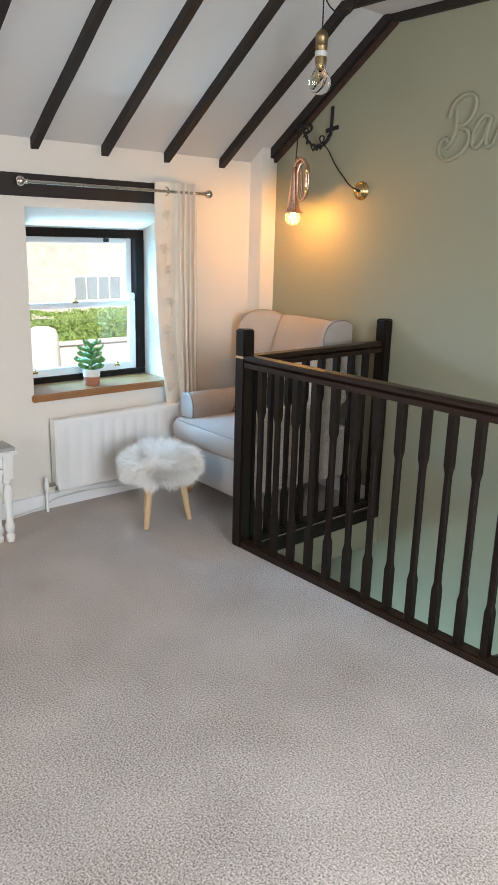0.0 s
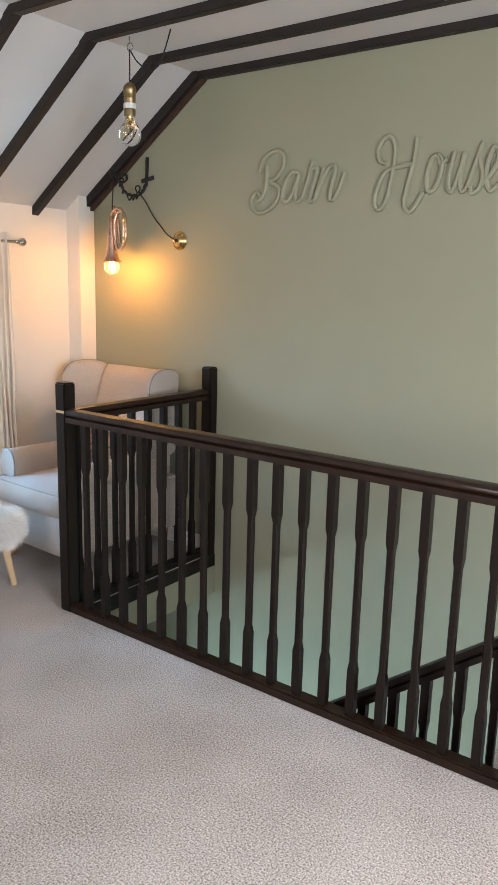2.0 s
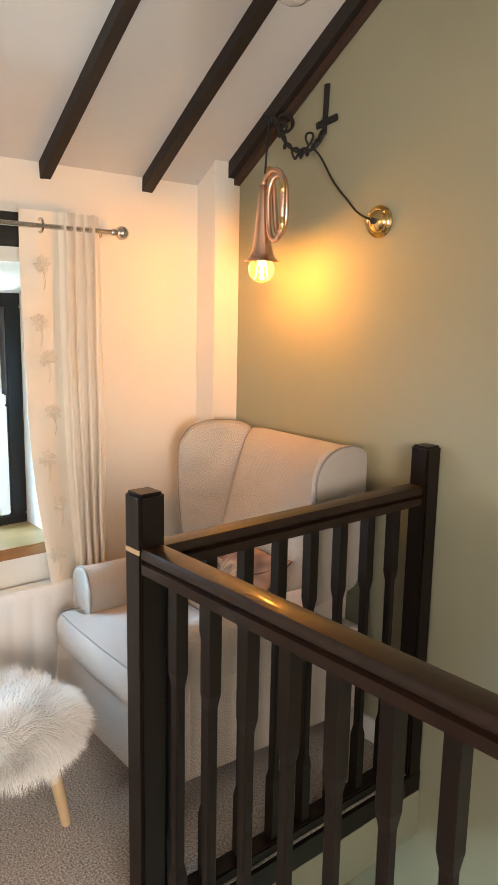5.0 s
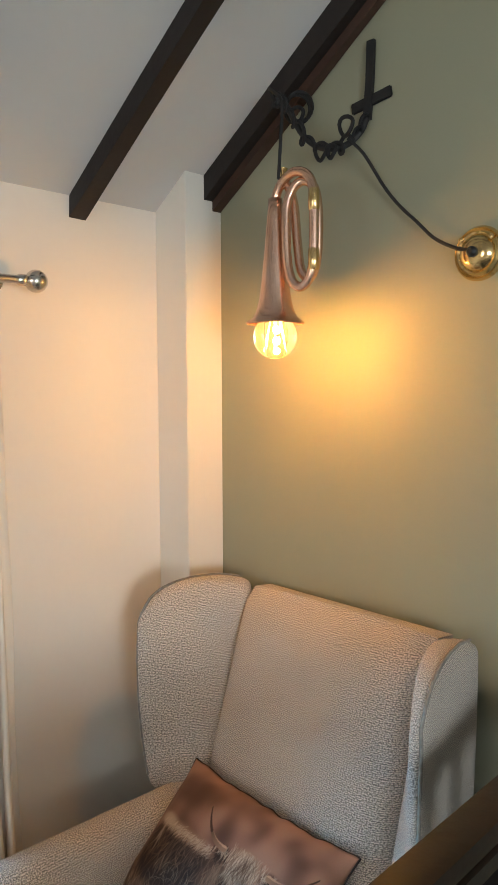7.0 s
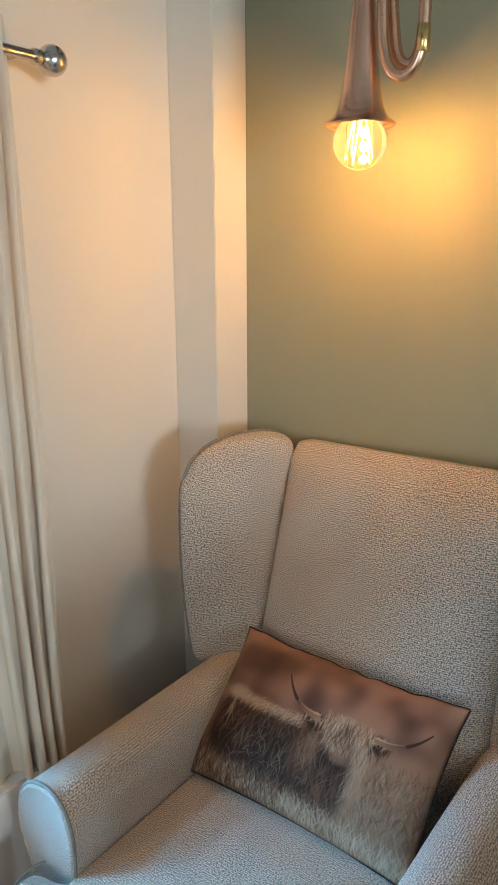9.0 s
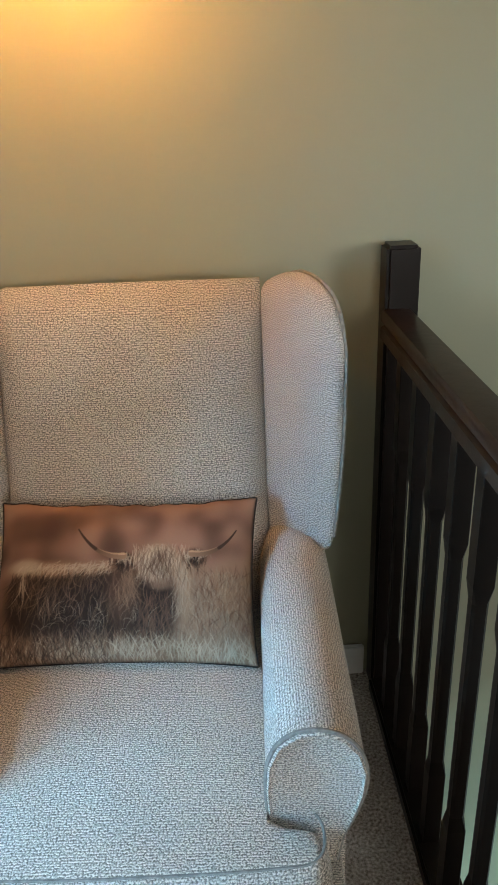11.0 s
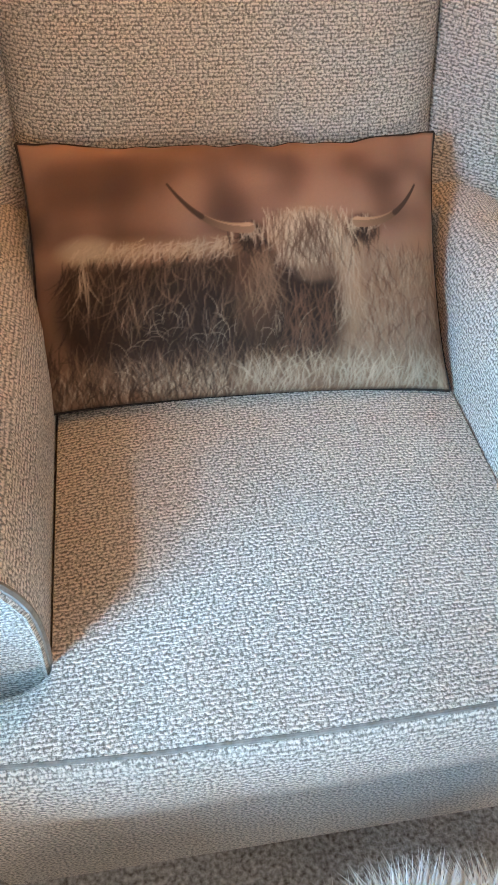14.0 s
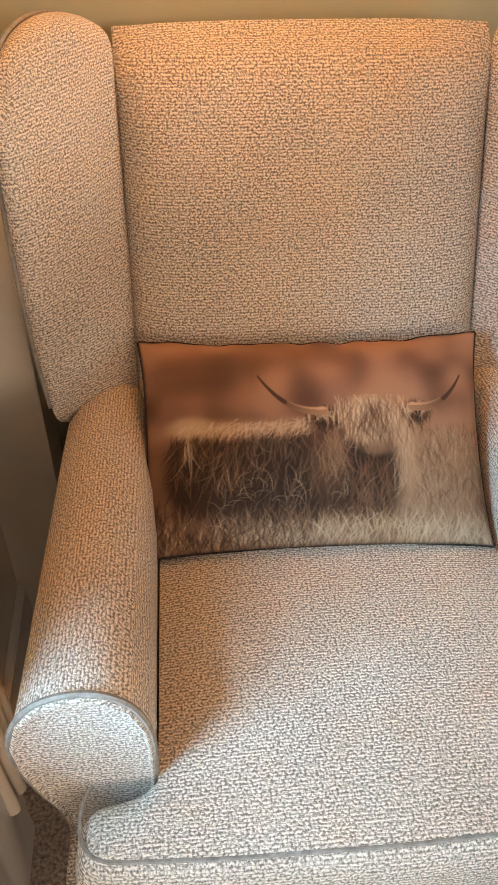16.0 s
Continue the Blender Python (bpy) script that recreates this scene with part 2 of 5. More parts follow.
def smooth_path(points, k=6):
    """Catmull-Rom through the points."""
    ps = [Vector(p) for p in points]
    ps = [ps[0] * 2 - ps[1], *ps, ps[-1] * 2 - ps[-2]]
    out = []
    for i in range(1, len(ps) - 2):
        a, b, c, d = ps[i - 1:i + 3]
        for j in range(k):
            t = j / k
            out.append(0.5 * (2 * b + (c - a) * t + (2 * a - 5 * b + 4 * c - d) * t * t + (3 * b - a - 3 * c + d) * t ** 3))
    out.append(ps[-2])
    return out


def tube(bm, points, r, n=8, closed=False, radii=None):
    ps = [Vector(p) for p in points]
    up = Vector((0.13, 0.31, 0.94)).normalized()
    rings = []
    side = None
    for i, p in enumerate(ps):
        if closed:
            d = ps[(i + 1) % len(ps)] - ps[i - 1]
        else:
            d = ps[min(i + 1, len(ps) - 1)] - ps[max(i - 1, 0)]
        d.normalize()
        if side is None:
            side = d.cross(up).normalized()
        else:
            side = (side - d * side.dot(d)).normalized()
        w = d.cross(side)
        rr = radii[i] if radii else r
        rings.append([p + (side * math.cos(2 * math.pi * k / n) + w * math.sin(2 * math.pi * k / n)) * rr for k in range(n)])
    if closed:
        rings.append(rings[0])
    loft(bm, rings, cap=not closed)
    if closed:
        bmesh.ops.remove_doubles(bm, verts=bm.verts[:], dist=1e-6)


def box_uv(bm, swap=False):
    """Lays the UV map out in metres by each face's main direction."""
    uv = bm.loops.layers.uv.verify()
    for f in bm.faces:
        n = f.normal
        a = max(range(3), key=lambda k: abs(n[k]))
        for lp in f.loops:
            c = lp.vert.co
            p = ((c.y, c.z), (c.x, c.z), (c.x, c.y))[a]
            if swap and a == 2:
                p = (c.y, c.x)
            lp[uv].uv = p


def mesh_of(name, bm, mat, smooth=True, uv=False, swap=False):
    bmesh.ops.recalc_face_normals(bm, faces=bm.faces[:])
    bm.normal_update()
    if uv:
        box_uv(bm, swap)
    me = bpy.data.meshes.new(name)
    bm.to_mesh(me)
    bm.free()
    me.materials.append(mat)
    if smooth:
        me.polygons.foreach_set("use_smooth", [True] * len(me.polygons))
        me.set_sharp_from_angle(angle=radians(38))
    return me


def part(name, bm, mat, parent, label="", smooth=True, uv=False, swap=False, subsurf=0):
    ob = new(name, mesh_of(name, bm, mat, smooth, uv, swap))
    ob.parent = parent
    if label:
        tagged(ob, label)
    if subsurf:
        md = ob.modifiers.new("soft", "SUBSURF")
        md.levels = md.render_levels = subsurf
    return ob


def thing(name, label, category, group="", m=None, kind=""):
    ob = new(name)
    ob.empty_display_size = 0.1
    if m:
        ob.matrix_world = m
    return tagged(ob, label, category, group, kind)


def structure(name, bm, mat, label="", smooth=False):
    return tagged(new(name, mesh_of(name, bm, mat, smooth)), label, "", "", "structure")


# ---- the room ----
bm = bmesh.new()
for x0, x1, y0, y1 in ((XW - 0.5, WELL[0], YS, 0.0), (WELL[0], XE, YS, WELL[2]), (WELL[1], XE, WELL[2], 0.0)):
    box(bm, x0, x1, y0, y1, -0.22, 0.0)
floor = structure("floor", bm, M_CARPET, "greige twist-pile carpet over the whole upper floor")
bm = boxm(WELL[0] + 0.001, WELL[0] + 0.010, WELL[2], -0.001, -0.24, -0.077)
well_edge = structure("trim_stair_opening", bm, M_GREEN, "sage green board along the edge of the stair opening")

# window wall with its deep opening
WY0, WY1, WZ0, WZ1 = -1.60, -0.73, 0.63, 1.61
bm = bmesh.new()
box(bm, XF - 0.20, XW, YS, WY0, LOW, 2.1)
box(bm, XF - 0.20, XW, WY1, 0.3, LOW, 2.1)
# unseen gap below the floor, added to let the hall fill lamp in
box(bm, XF - 0.20, XW, WY0, WY1, LOW, -1.9)
box(bm, XF - 0.20, XW, WY0, WY1, -0.9, WZ0)
vs = box(bm, XF - 0.20, XW, WY0, WY1, 1.442, 2.1)
for i in (1, 2):
    vs[i].co.z = WZ1
wall_west = structure("wall_west", bm, M_PLASTER, "cream plastered window wall")
bm = boxm(XW, 0.083, -0.118, 0.0, 0.0, 2.02, 0.0015)
corner_box = structure("wall_corner_casing", bm, M_PLASTER, "cream boxed-in corner column")
bm = boxm(XW - 0.6, XE + 0.3, 0.0, 0.3, LOW, 3.2)
wall_north = structure("wall_north", bm, M_GREEN, "sage green painted gable wall")
# unseen closing walls, openings added for the fill lamps
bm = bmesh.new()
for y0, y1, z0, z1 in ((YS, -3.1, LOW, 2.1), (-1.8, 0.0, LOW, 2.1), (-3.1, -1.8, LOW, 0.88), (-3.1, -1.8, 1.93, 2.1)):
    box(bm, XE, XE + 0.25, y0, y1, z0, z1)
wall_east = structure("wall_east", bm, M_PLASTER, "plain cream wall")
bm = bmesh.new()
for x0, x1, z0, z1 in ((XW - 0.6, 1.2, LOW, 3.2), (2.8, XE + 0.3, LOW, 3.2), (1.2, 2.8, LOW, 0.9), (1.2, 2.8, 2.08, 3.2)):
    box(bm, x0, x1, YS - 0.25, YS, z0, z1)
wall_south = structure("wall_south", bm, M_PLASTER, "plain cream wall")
bm = boxm(XW - 0.5, XE, YS, 0.0, LOW - 0.1, LOW)
floor_low = structure("floor_lower", bm, M_CARPET, "carpet of the lower hall")

# ceiling: two slopes and a flat
bm = bmesh.new()
prof = [(XW - 0.3, EAVE - 0.3 * math.tan(SLOPE)), (KX, KZ), (XE - (KX - XW), KZ), (XE + 0.3, EAVE - 0.3 * math.tan(SLOPE))]
prof += [(XE + 0.3, 2.2), (XE - (KX - XW), KZ + 0.2), (KX, KZ + 0.2), (XW - 0.3, 2.2)]
loft(bm, [[(x, YS - 0.2, z) for x, z in prof], [(x, 0.2, z) for x, z in prof]])
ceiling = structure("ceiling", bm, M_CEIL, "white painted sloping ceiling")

# rafters on the slope and collars on the flat
TS = math.tan(SLOPE)


def rafter(y0, y1, depth, mat, x0):
    bm = bmesh.new()
    zl = lambda x: EAVE + (x - XW) * TS
    rings = []
    k = 14
    for i in range(k + 1):
        x = x0 + (KX + 0.02 - x0) * i / k
        j = 0.004 * noise.noise((x * 3.1, y0 * 7, 0))
        z = zl(x) + 0.01
        rings.append([(x, y0 + j, z), (x, y1 + j * 0.6, z), (x + depth * math.sin(SLOPE), y1 + j, z - 0.01 - depth * math.cos(SLOPE)),
                      (x + depth * math.sin(SLOPE), y0 - j, z - 0.01 - depth * math.cos(SLOPE) + j)])
    loft(bm, rings)
    return bm


RAFTERS = [-0.358 - 0.3955 * i for i in range(14)]
for y in RAFTERS:
    ob = new("rafter", mesh_of("rafter", rafter(y - 0.007, y + 0.034, 0.041, M_BEAM, XW - 0.045), M_BEAM, False))
    tagged(ob, "black-brown timber rafter on the white slope", "roof beam", "rafters")
ob = new("rafter", mesh_of("rafter", rafter(-0.058, -0.002, 0.047, M_BEAM, XW + 0.042), M_BEAM, False))
tagged(ob, "black-brown timber rafter against the green wall", "roof beam", "rafters")
ob = new("rafter_batten", mesh_of("rafter_batten", rafter(-0.030, -0.003, 0.066, M_BEAM_RED, XW + 0.075), M_BEAM_RED, False))
tagged(ob, "reddish-brown timber batten under the gable rafter", "roof beam")
for y in [-0.034] + RAFTERS:
    w = 0.022
    bm = boxm(KX - 0.055, XE - KX + 0.03, y + 0.010 - w, y + 0.010 + w, KZ - 0.036, KZ + 0.01, 0.004)
    ob = new("collar_beam", mesh_of("collar_beam", bm, M_BEAM, False))
    tagged(ob, "black-brown timber collar beam under the flat ceiling", "roof beam", "collar beams")

# skirting
bm = bmesh.new()
box(bm, XW, XW + 0.016, YS, -0.118, 0.0, 0.085, 0.003)
box(bm, 0.083, 0.99, -0.016, 0.0, 0.0, 0.085, 0.003)
baseboard = structure("baseboard", bm, M_WHITE, "white painted skirting board")

# lintel
bm = boxm(XF, XW + 0.012, YS + 0.5, -0.68, 1.658, 1.767, 0.006)
lintel = structure("lintel_beam", bm, M_BEAM, "black-brown timber lintel over the window")

# ---- window ----
win = tagged(thing("window_1", "white sash window in a dark wood frame, seen against bright daylight", "window"), kind="structure")
FY0, FY1, FZ0, FZ1 = -1.60, -0.73, 0.63, 1.515
for y0, y1, z0, z1 in ((FY0, FY1, FZ1 - 0.05, FZ1), (FY0, FY1, FZ0, FZ0 + 0.055), (FY0, FY0 + 0.06, FZ0 + 0.055, FZ1 - 0.05), (FY1 - 0.06, FY1, FZ0 + 0.055, FZ1 - 0.05)):
    part("window_frame", boxm(XF - 0.10, XF, y0, y1, z0, z1, 0.004), M_DARK, win, "dark stained window frame")
SY0, SY1 = FY0 + 0.06, FY1 - 0.06
MIDZ = 1.085


def sash(x0, z0, z1, low):
    s = part("sash", boxm(x0, x0 + 0.035, SY0, SY0 + 0.042, z0, z1, 0.004), M_WHITE, win, "white painted sash")
    for y0, y1, a, b in ((SY1 - 0.042, SY1, z0, z1), (SY0 + 0.042, SY1 - 0.042, z0, z0 + (0.045 if low else 0.032)), (SY0 + 0.042, SY1 - 0.042, z1 - 0.032, z1)):
        part("sash_rail", boxm(x0, x0 + 0.035, y0, y1, a, b, 0.004), M_WHITE, s)
    g = part("pane", boxm(x0 + 0.014, x0 + 0.018, SY0 + 0.04, SY1 - 0.04, z0 + 0.03, z1 - 0.03), M_GLASS, s, "clear glass pane", False)
    g.visible_shadow = False
    return s


upper = sash(XF - 0.085, MIDZ - 0.015, FZ1 - 0.05, False)
lower = sash(XF - 0.045, FZ0 + 0.055, MIDZ + 0.017, True)
for y in (SY1 - 0.012,):
    part("sash_horn", boxm(XF - 0.045, XF - 0.012, y - 0.03, y + 0.012, MIDZ + 0.017, MIDZ + 0.06, 0.005), M_WHITE, lower)


def catch(y, z, x):
    bm = boxm(x, x + 0.012, y - 0.018, y + 0.018, z - 0.006, z + 0.006, 0.002)
    lathe(bm, [(0.009, 0), (0.011, 0.006), (0.006, 0.014), (0.008, 0.02), (0.0, 0.024)], 12, (x + 0.008, y, z))
    return bm


for y, z in ((-1.47, FZ0 + 0.085), (-0.93, FZ0 + 0.085), (-1.20, MIDZ + 0.018)):
    part("window_catch", catch(y, z, XF - 0.01), M_BRASS, win, "brass sash catch")
for y in (-1.49, -0.97):
    part("sash_stop", boxm(XF - 0.05, XF - 0.02, y - 0.012, y + 0.012, FZ1 - 0.075, FZ1 - 0.052, 0.003), M_IRON, win, "black sash stop")
bm = boxm(XF - 0.01, XW + 0.022, WY0 - 0.015, WY1 + 0.005, 0.61, 0.65, 0.006)
part("window_sill", bm, M_OAK, win, "varnished oak window sill")

# ---- balustrade ----
RY = -1.03          # centre line of the long rail
RX = 1.022          # centre line of the short rail
NW = 0.033          # half the width of a newel


def newel(name, x, y, z0, z1, label):
    t = thing(name, label, "newel post", "newel posts", pose(x, y, z0))
    bm = boxm(-NW, NW, -NW, NW, 0, z1 - z0, 0.007)
    part("post", bm, M_DARK, t)
    return t


n1 = newel("newel_post", RX, RY, 0.0, 1.08, "dark stained square newel post at the corner of the landing")
bm = boxm(0.006 - NW, NW - 0.006, -NW - 0.0008, -NW + 0.002, 0.945, 0.956)
part("bare_strip", bm, M_BEECH, n1, "strip of bare pale wood")
n2 = newel("newel_post", RX + 0.010, -0.035, -0.07, 1.078, "dark stained square newel post against the green wall")


def rail_section(w, h):
    """Moulded handrail section, about its top centre."""
    pts = [(-0.5, -1.0), (-0.5, -0.62), (-0.36, -0.55), (-0.5, -0.40), (-0.5, -0.16), (-0.42, -0.04), (-0.2, 0.0)]
    pts = [(a * w, b * h) for a, b in pts]
    return pts + [(-a, b) for a, b in pts[::-1]]


def handrail(p, q, w=0.062, h=0.058):
    """A moulded rail from p to q, given at its top."""
    p, q = Vector(p), Vector(q)
    d = (q - p).normalized()
    side = d.cross(Vector((0, 0, 1))).normalized()
    up = side.cross(d)
    bm = bmesh.new()
    loft(bm, [[e + side * a + up * b for a, b in rail_section(w, h)] for e in (p, p.lerp(q, 0.33), p.lerp(q, 0.66), q)])
    return bm


def baluster_mesh(height, name="baluster", w=0.0155):
    """A square stick with a chamfered, thinner middle."""
    bm = bmesh.new()

    def ring(z, s, c):
        k = s - c
        return [(x, y, z) for x, y in ((-k, -s), (k, -s), (s, -k), (s, k), (k, s), (-k, s), (-s, k), (-s, -k))]
    a, b = 0.19 * height / 0.85, height - 0.22 * height / 0.85
    loft(bm, [ring(0, w, 0.001), ring(a - 0.02, w, 0.001), ring(a + 0.01, w * 0.80, w * 0.28), ring(b - 0.01, w * 0.80, w * 0.28), ring(b + 0.02, w, 0.001), ring(height, w, 0.001)])
    return mesh_of(name, bm, M_DARK, False)


RAIL_TOP = 0.963
XEND = 3.42
long_rail = thing("balustrade", "dark stained balustrade with moulded handrail along the stairwell", "balustrade", "", pose(0, 0, 0))
part("handrail", handrail((RX + NW, RY, RAIL_TOP), (XEND, RY, RAIL_TOP)), M_RAIL, long_rail, "varnished moulded handrail")
part("base_rail", boxm(RX + NW, XEND, RY - 0.03, RY + 0.03, 0.0, 0.038, 0.006), M_RAIL, long_rail, "brown varnished base rail")
part("fascia", boxm(WELL[0], XEND, WELL[2], WELL[2] + 0.018, -0.20, -0.002, 0.003), M_DARK, long_rail)
stick = baluster_mesh(RAIL_TOP - 0.05 - 0.036)
BALUSTERS = [1.15 + 0.1143 * i for i in range(20)]
for x in BALUSTERS:
    ob = new("baluster", stick)
    ob.parent = long_rail
    ob.location = (x, RY, 0.036)
n3 = newel("newel_post", XEND + NW, RY, 0.0, 1.08, "dark stained square newel post at the head of the stairs")

short_rail = thing("balustrade", "dark stained short balustrade between the newel posts beside the armchair", "balustrade", "", pose(0, 0, 0))
part("handrail", handrail((RX, RY + NW, RAIL_TOP - 0.005), (RX, -0.033 - NW, RAIL_TOP - 0.005)), M_RAIL, short_rail, "varnished moulded handrail")
part("base_rail", boxm(RX - 0.03, RX + 0.03, RY + NW, -0.033 - NW, 0.0, 0.036, 0.006), M_DARK, short_rail)
part("fascia", boxm(WELL[0] - 0.018, WELL[0] + 0.012, WELL[2] + 0.02, -0.004, -0.075, -0.002, 0.003), M_DARK, short_rail)
stick2 = baluster_mesh(RAIL_TOP - 0.055 - 0.034)
for i in range(8):
    ob = new("baluster", stick2)
    ob.parent = short_rail
    ob.location = (RX, -0.968 + 0.115 * i, 0.034)

# stairs below, with their own rail
stair_rail = thing("stair_balustrade", "dark stained stair rail rising from the hall below", "balustrade", "", pose(0, 0, 0))
SR0, SR1 = Vector((1.75, -0.93, -0.50)), Vector((3.40, -0.93, 0.77))
part("handrail", handrail(SR0, SR1, 0.055, 0.05), M_DARK, stair_rail)
sl_ = (SR1.z - SR0.z) / (SR1.x - SR0.x)
stick3 = baluster_mesh(0.74)
for i in range(14):
    x = 1.82 + 0.117 * i
    ob = new("baluster", stick3)
    ob.parent = stair_rail
    ob.location = (x, -0.93, SR0.z + (x - SR0.x) * sl_ - 0.05 - 0.74)
bm = bmesh.new()
q0, q1 = SR0 + Vector((-0.3, 0, -0.80 - 0.3 * sl_)), SR1 + Vector((0, 0, -0.80))
loft(bm, [[p + Vector((0, dy, dz)) for dy, dz in ((-0.018, 0.03), (0.018, 0.03), (0.018, -0.2), (-0.018, -0.2))] for p in (q0, q1)])
part("string", bm, M_DARK, stair_rail)
stairs = tagged(thing("stairs", "carpeted straight flight of stairs down to the hall", "stairs"), kind="structure")
for i in range(13):
    x1 = WELL[1] - 0.225 * i
    z1 = -0.19 - 0.175 * i
    part("step", boxm(x1 - 0.245, x1, -0.90, -0.003, z1 - 0.175, z1, 0.008), M_CARPET, stairs)

# ---- armchair ----
chair = thing("wingback_armchair", "pale grey woven wingback armchair with piped seams and wooden feet", "armchair", "", pose(0.488, -0.45, 0, 0, 0, -2.5))


def y_back(z):
    return 0.352 - (1.035 - z) * 0.31


def wing(s):
    bm = bmesh.new()
    U = [0, 0.12, 0.28, 0.46, 0.64, 0.8, 0.92, 1.0]
    TOP = [1.030, 1.046, 1.057, 1.062, 1.060, 1.049, 1.026, 0.985]
    V = [0, 0.12, 0.25, 0.4, 0.55, 0.7, 0.82, 0.92, 1.0]
    zb = 0.555
    rings = []
    for v in V:
        inner, outer = [], []
        for u, zt in zip(U, TOP):
            z = zb + v * (zt - zb)
            q = min(1, max(0, (z - 0.55) / 0.5))
            yf = 0.168 - 0.040 * q - 0.016 * math.sin(math.pi * q)
            yb = y_back(z) + 0.012
            y = yb + (yf - yb) * u
            xi = 0.238 + (0.340 + (0.020 if s > 0 else 0.006) * q - 0.238) * u ** 0.75 - 0.012 * math.sin(math.pi * u)
            xo = 0.312 + (0.052 + (0.022 if s > 0 else 0.006) * q) * u + 0.006 * math.sin(math.pi * v)
            yo = 0.43 - 0.02 * (1 - v) + (yf - 0.43) * u
            inner.append((s * xi, y, z))
            outer.append((s * xo, yo, z))
        nose = (s * (inner[-1][0] * s + outer[-1][0] * s) / 2, inner[-1][1] - 0.016, inner[-1][2] - 0.004)
        rings.append(inner + [nose] + outer[::-1])
    rows = loft(bm, rings, cap=False)
    n = len(U)
    top = rows[-1]
    m = len(top)
    for i in range(n - 1):
        bm.faces.new((top[i], top[i + 1], top[m - 2 - i], top[m - 1 - i]))
    bm.faces.new((top[n - 1], top[n], top[n + 1]))
    bm.faces.new(rows[0])
    edge = [Vector(r[n]).lerp(Vector(r[n + 1]), 0.8) + Vector((s * 0.001, 0.002, 0)) for r in rings[1:-1]]
    crest = [Vector(o).lerp(Vector(i), 0.16) + Vector((0, 0, -0.005)) for o, i in zip(rings[-1][n + 1:], rings[-1][n - 1::-1])]
    return bm, edge + crest[:-1]


for s in (-1, 1):
    bm, line = wing(s)
    w = part("wing", bm, M_FABRIC, chair, uv=True, subsurf=2)
    bm = bmesh.new()
    tube(bm, smooth_path(line, 3), 0.0032, 6)
    part("piping", bm, M_PIPING, w, "corded piping")


def backrest():
    bm = bmesh.new()
    nx, nz = 36, 24
    fr, bk = [], []
    for j in range(nz + 1):
        v = j / nz
        z = 0.36 + v * (1.036 - 0.36)
        a, b = [], []
        for i in range(nx + 1):
            u = 2 * i / nx - 1
            x = 0.249 * math.copysign(abs(u) ** 0.6, u)
            puff = (0.030 * (1 - u ** 4) + 0.016 * (1 - u ** 14) - 0.012) * (1 - (2 * v - 1) ** 6)
            roll = 0.03 * max(0, (v - 0.93) / 0.07) ** 2
            a.append((x, y_back(z) - puff + roll - 0.004, z - 0.006 * u * u * v))
            b.append((x, 0.432 - 0.03 * (1 - v), z - 0.012 * max(0, (v - 0.9) / 0.1) ** 2))
        fr.append(a)
        bk.append(b)
    F = [[bm.verts.new(p) for p in r] for r in fr]
    B = [[bm.verts.new(p) for p in r] for r in bk]
    for j in range(nz):
        for i in range(nx):
            bm.faces.new((F[j][i], F[j][i + 1], F[j + 1][i + 1], F[j + 1][i]))
            bm.faces.new((B[j][i + 1], B[j][i], B[j + 1][i], B[j + 1][i + 1]))
        bm.faces.new((F[j][0], F[j + 1][0], B[j + 1][0], B[j][0]))
        bm.faces.new((F[j + 1][nx], F[j][nx], B[j][nx], B[j + 1][nx]))
    for i in range(nx):
        bm.faces.new((F[nz][i], F[nz][i + 1], B[nz][i + 1], B[nz][i]))
        bm.faces.new((F[0][i + 1], F[0][i], B[0][i], B[0][i + 1]))
    return bm


part("backrest", backrest(), M_FABRIC, chair, uv=True)


def arm_ring(s, y, k=1.0):
    """Outline of the arm across its length, k shrinks it about its middle."""
    pts = [(0.232, 0.36), (0.229, 0.44), (0.226, 0.50), (0.229, 0.545), (0.243, 0.580), (0.268, 0.600), (0.298, 0.603), (0.328, 0.592), (0.350, 0.566), (0.361, 0.530),
           (0.358, 0.490), (0.345, 0.445), (0.330, 0.408), (0.322, 0.36)]
    cx, cz = 0.29, 0.48
    return [(s * (cx + (x - cx) * k), y, cz + (z - cz) * k) for x, z in pts]


for s in (-1, 1):
    bm = bmesh.new()
    ys = [(-0.316, 0.90), (-0.3195, 0.955), (-0.317, 0.99), (-0.308, 1.0), (-0.2, 0.992), (-0.08, 0.985), (0.04, 0.982), (0.16, 0.972), (0.28, 0.95)]
    loft(bm, [arm_ring(s, y, k) for y, k in ys])
    a = part("arm", bm, M_FABRIC, chair, uv=True, swap=True)
    bm = bmesh.new()
    tube(bm, smooth_path([(x, y - 0.001, z) for x, y, z in arm_ring(s, -0.313, 1.0)[1:]], 3), 0.0034, 6)
    part("piping", bm, M_PIPING, a, "corded piping")
    bm = boxm(min(s * 0.245, s * 0.338), max(s * 0.245, s * 0.338), -0.30, 0.40, 0.15, 0.44, 0.012, 3)
    part("side_panel", bm, M_FABRIC, chair, uv=True)


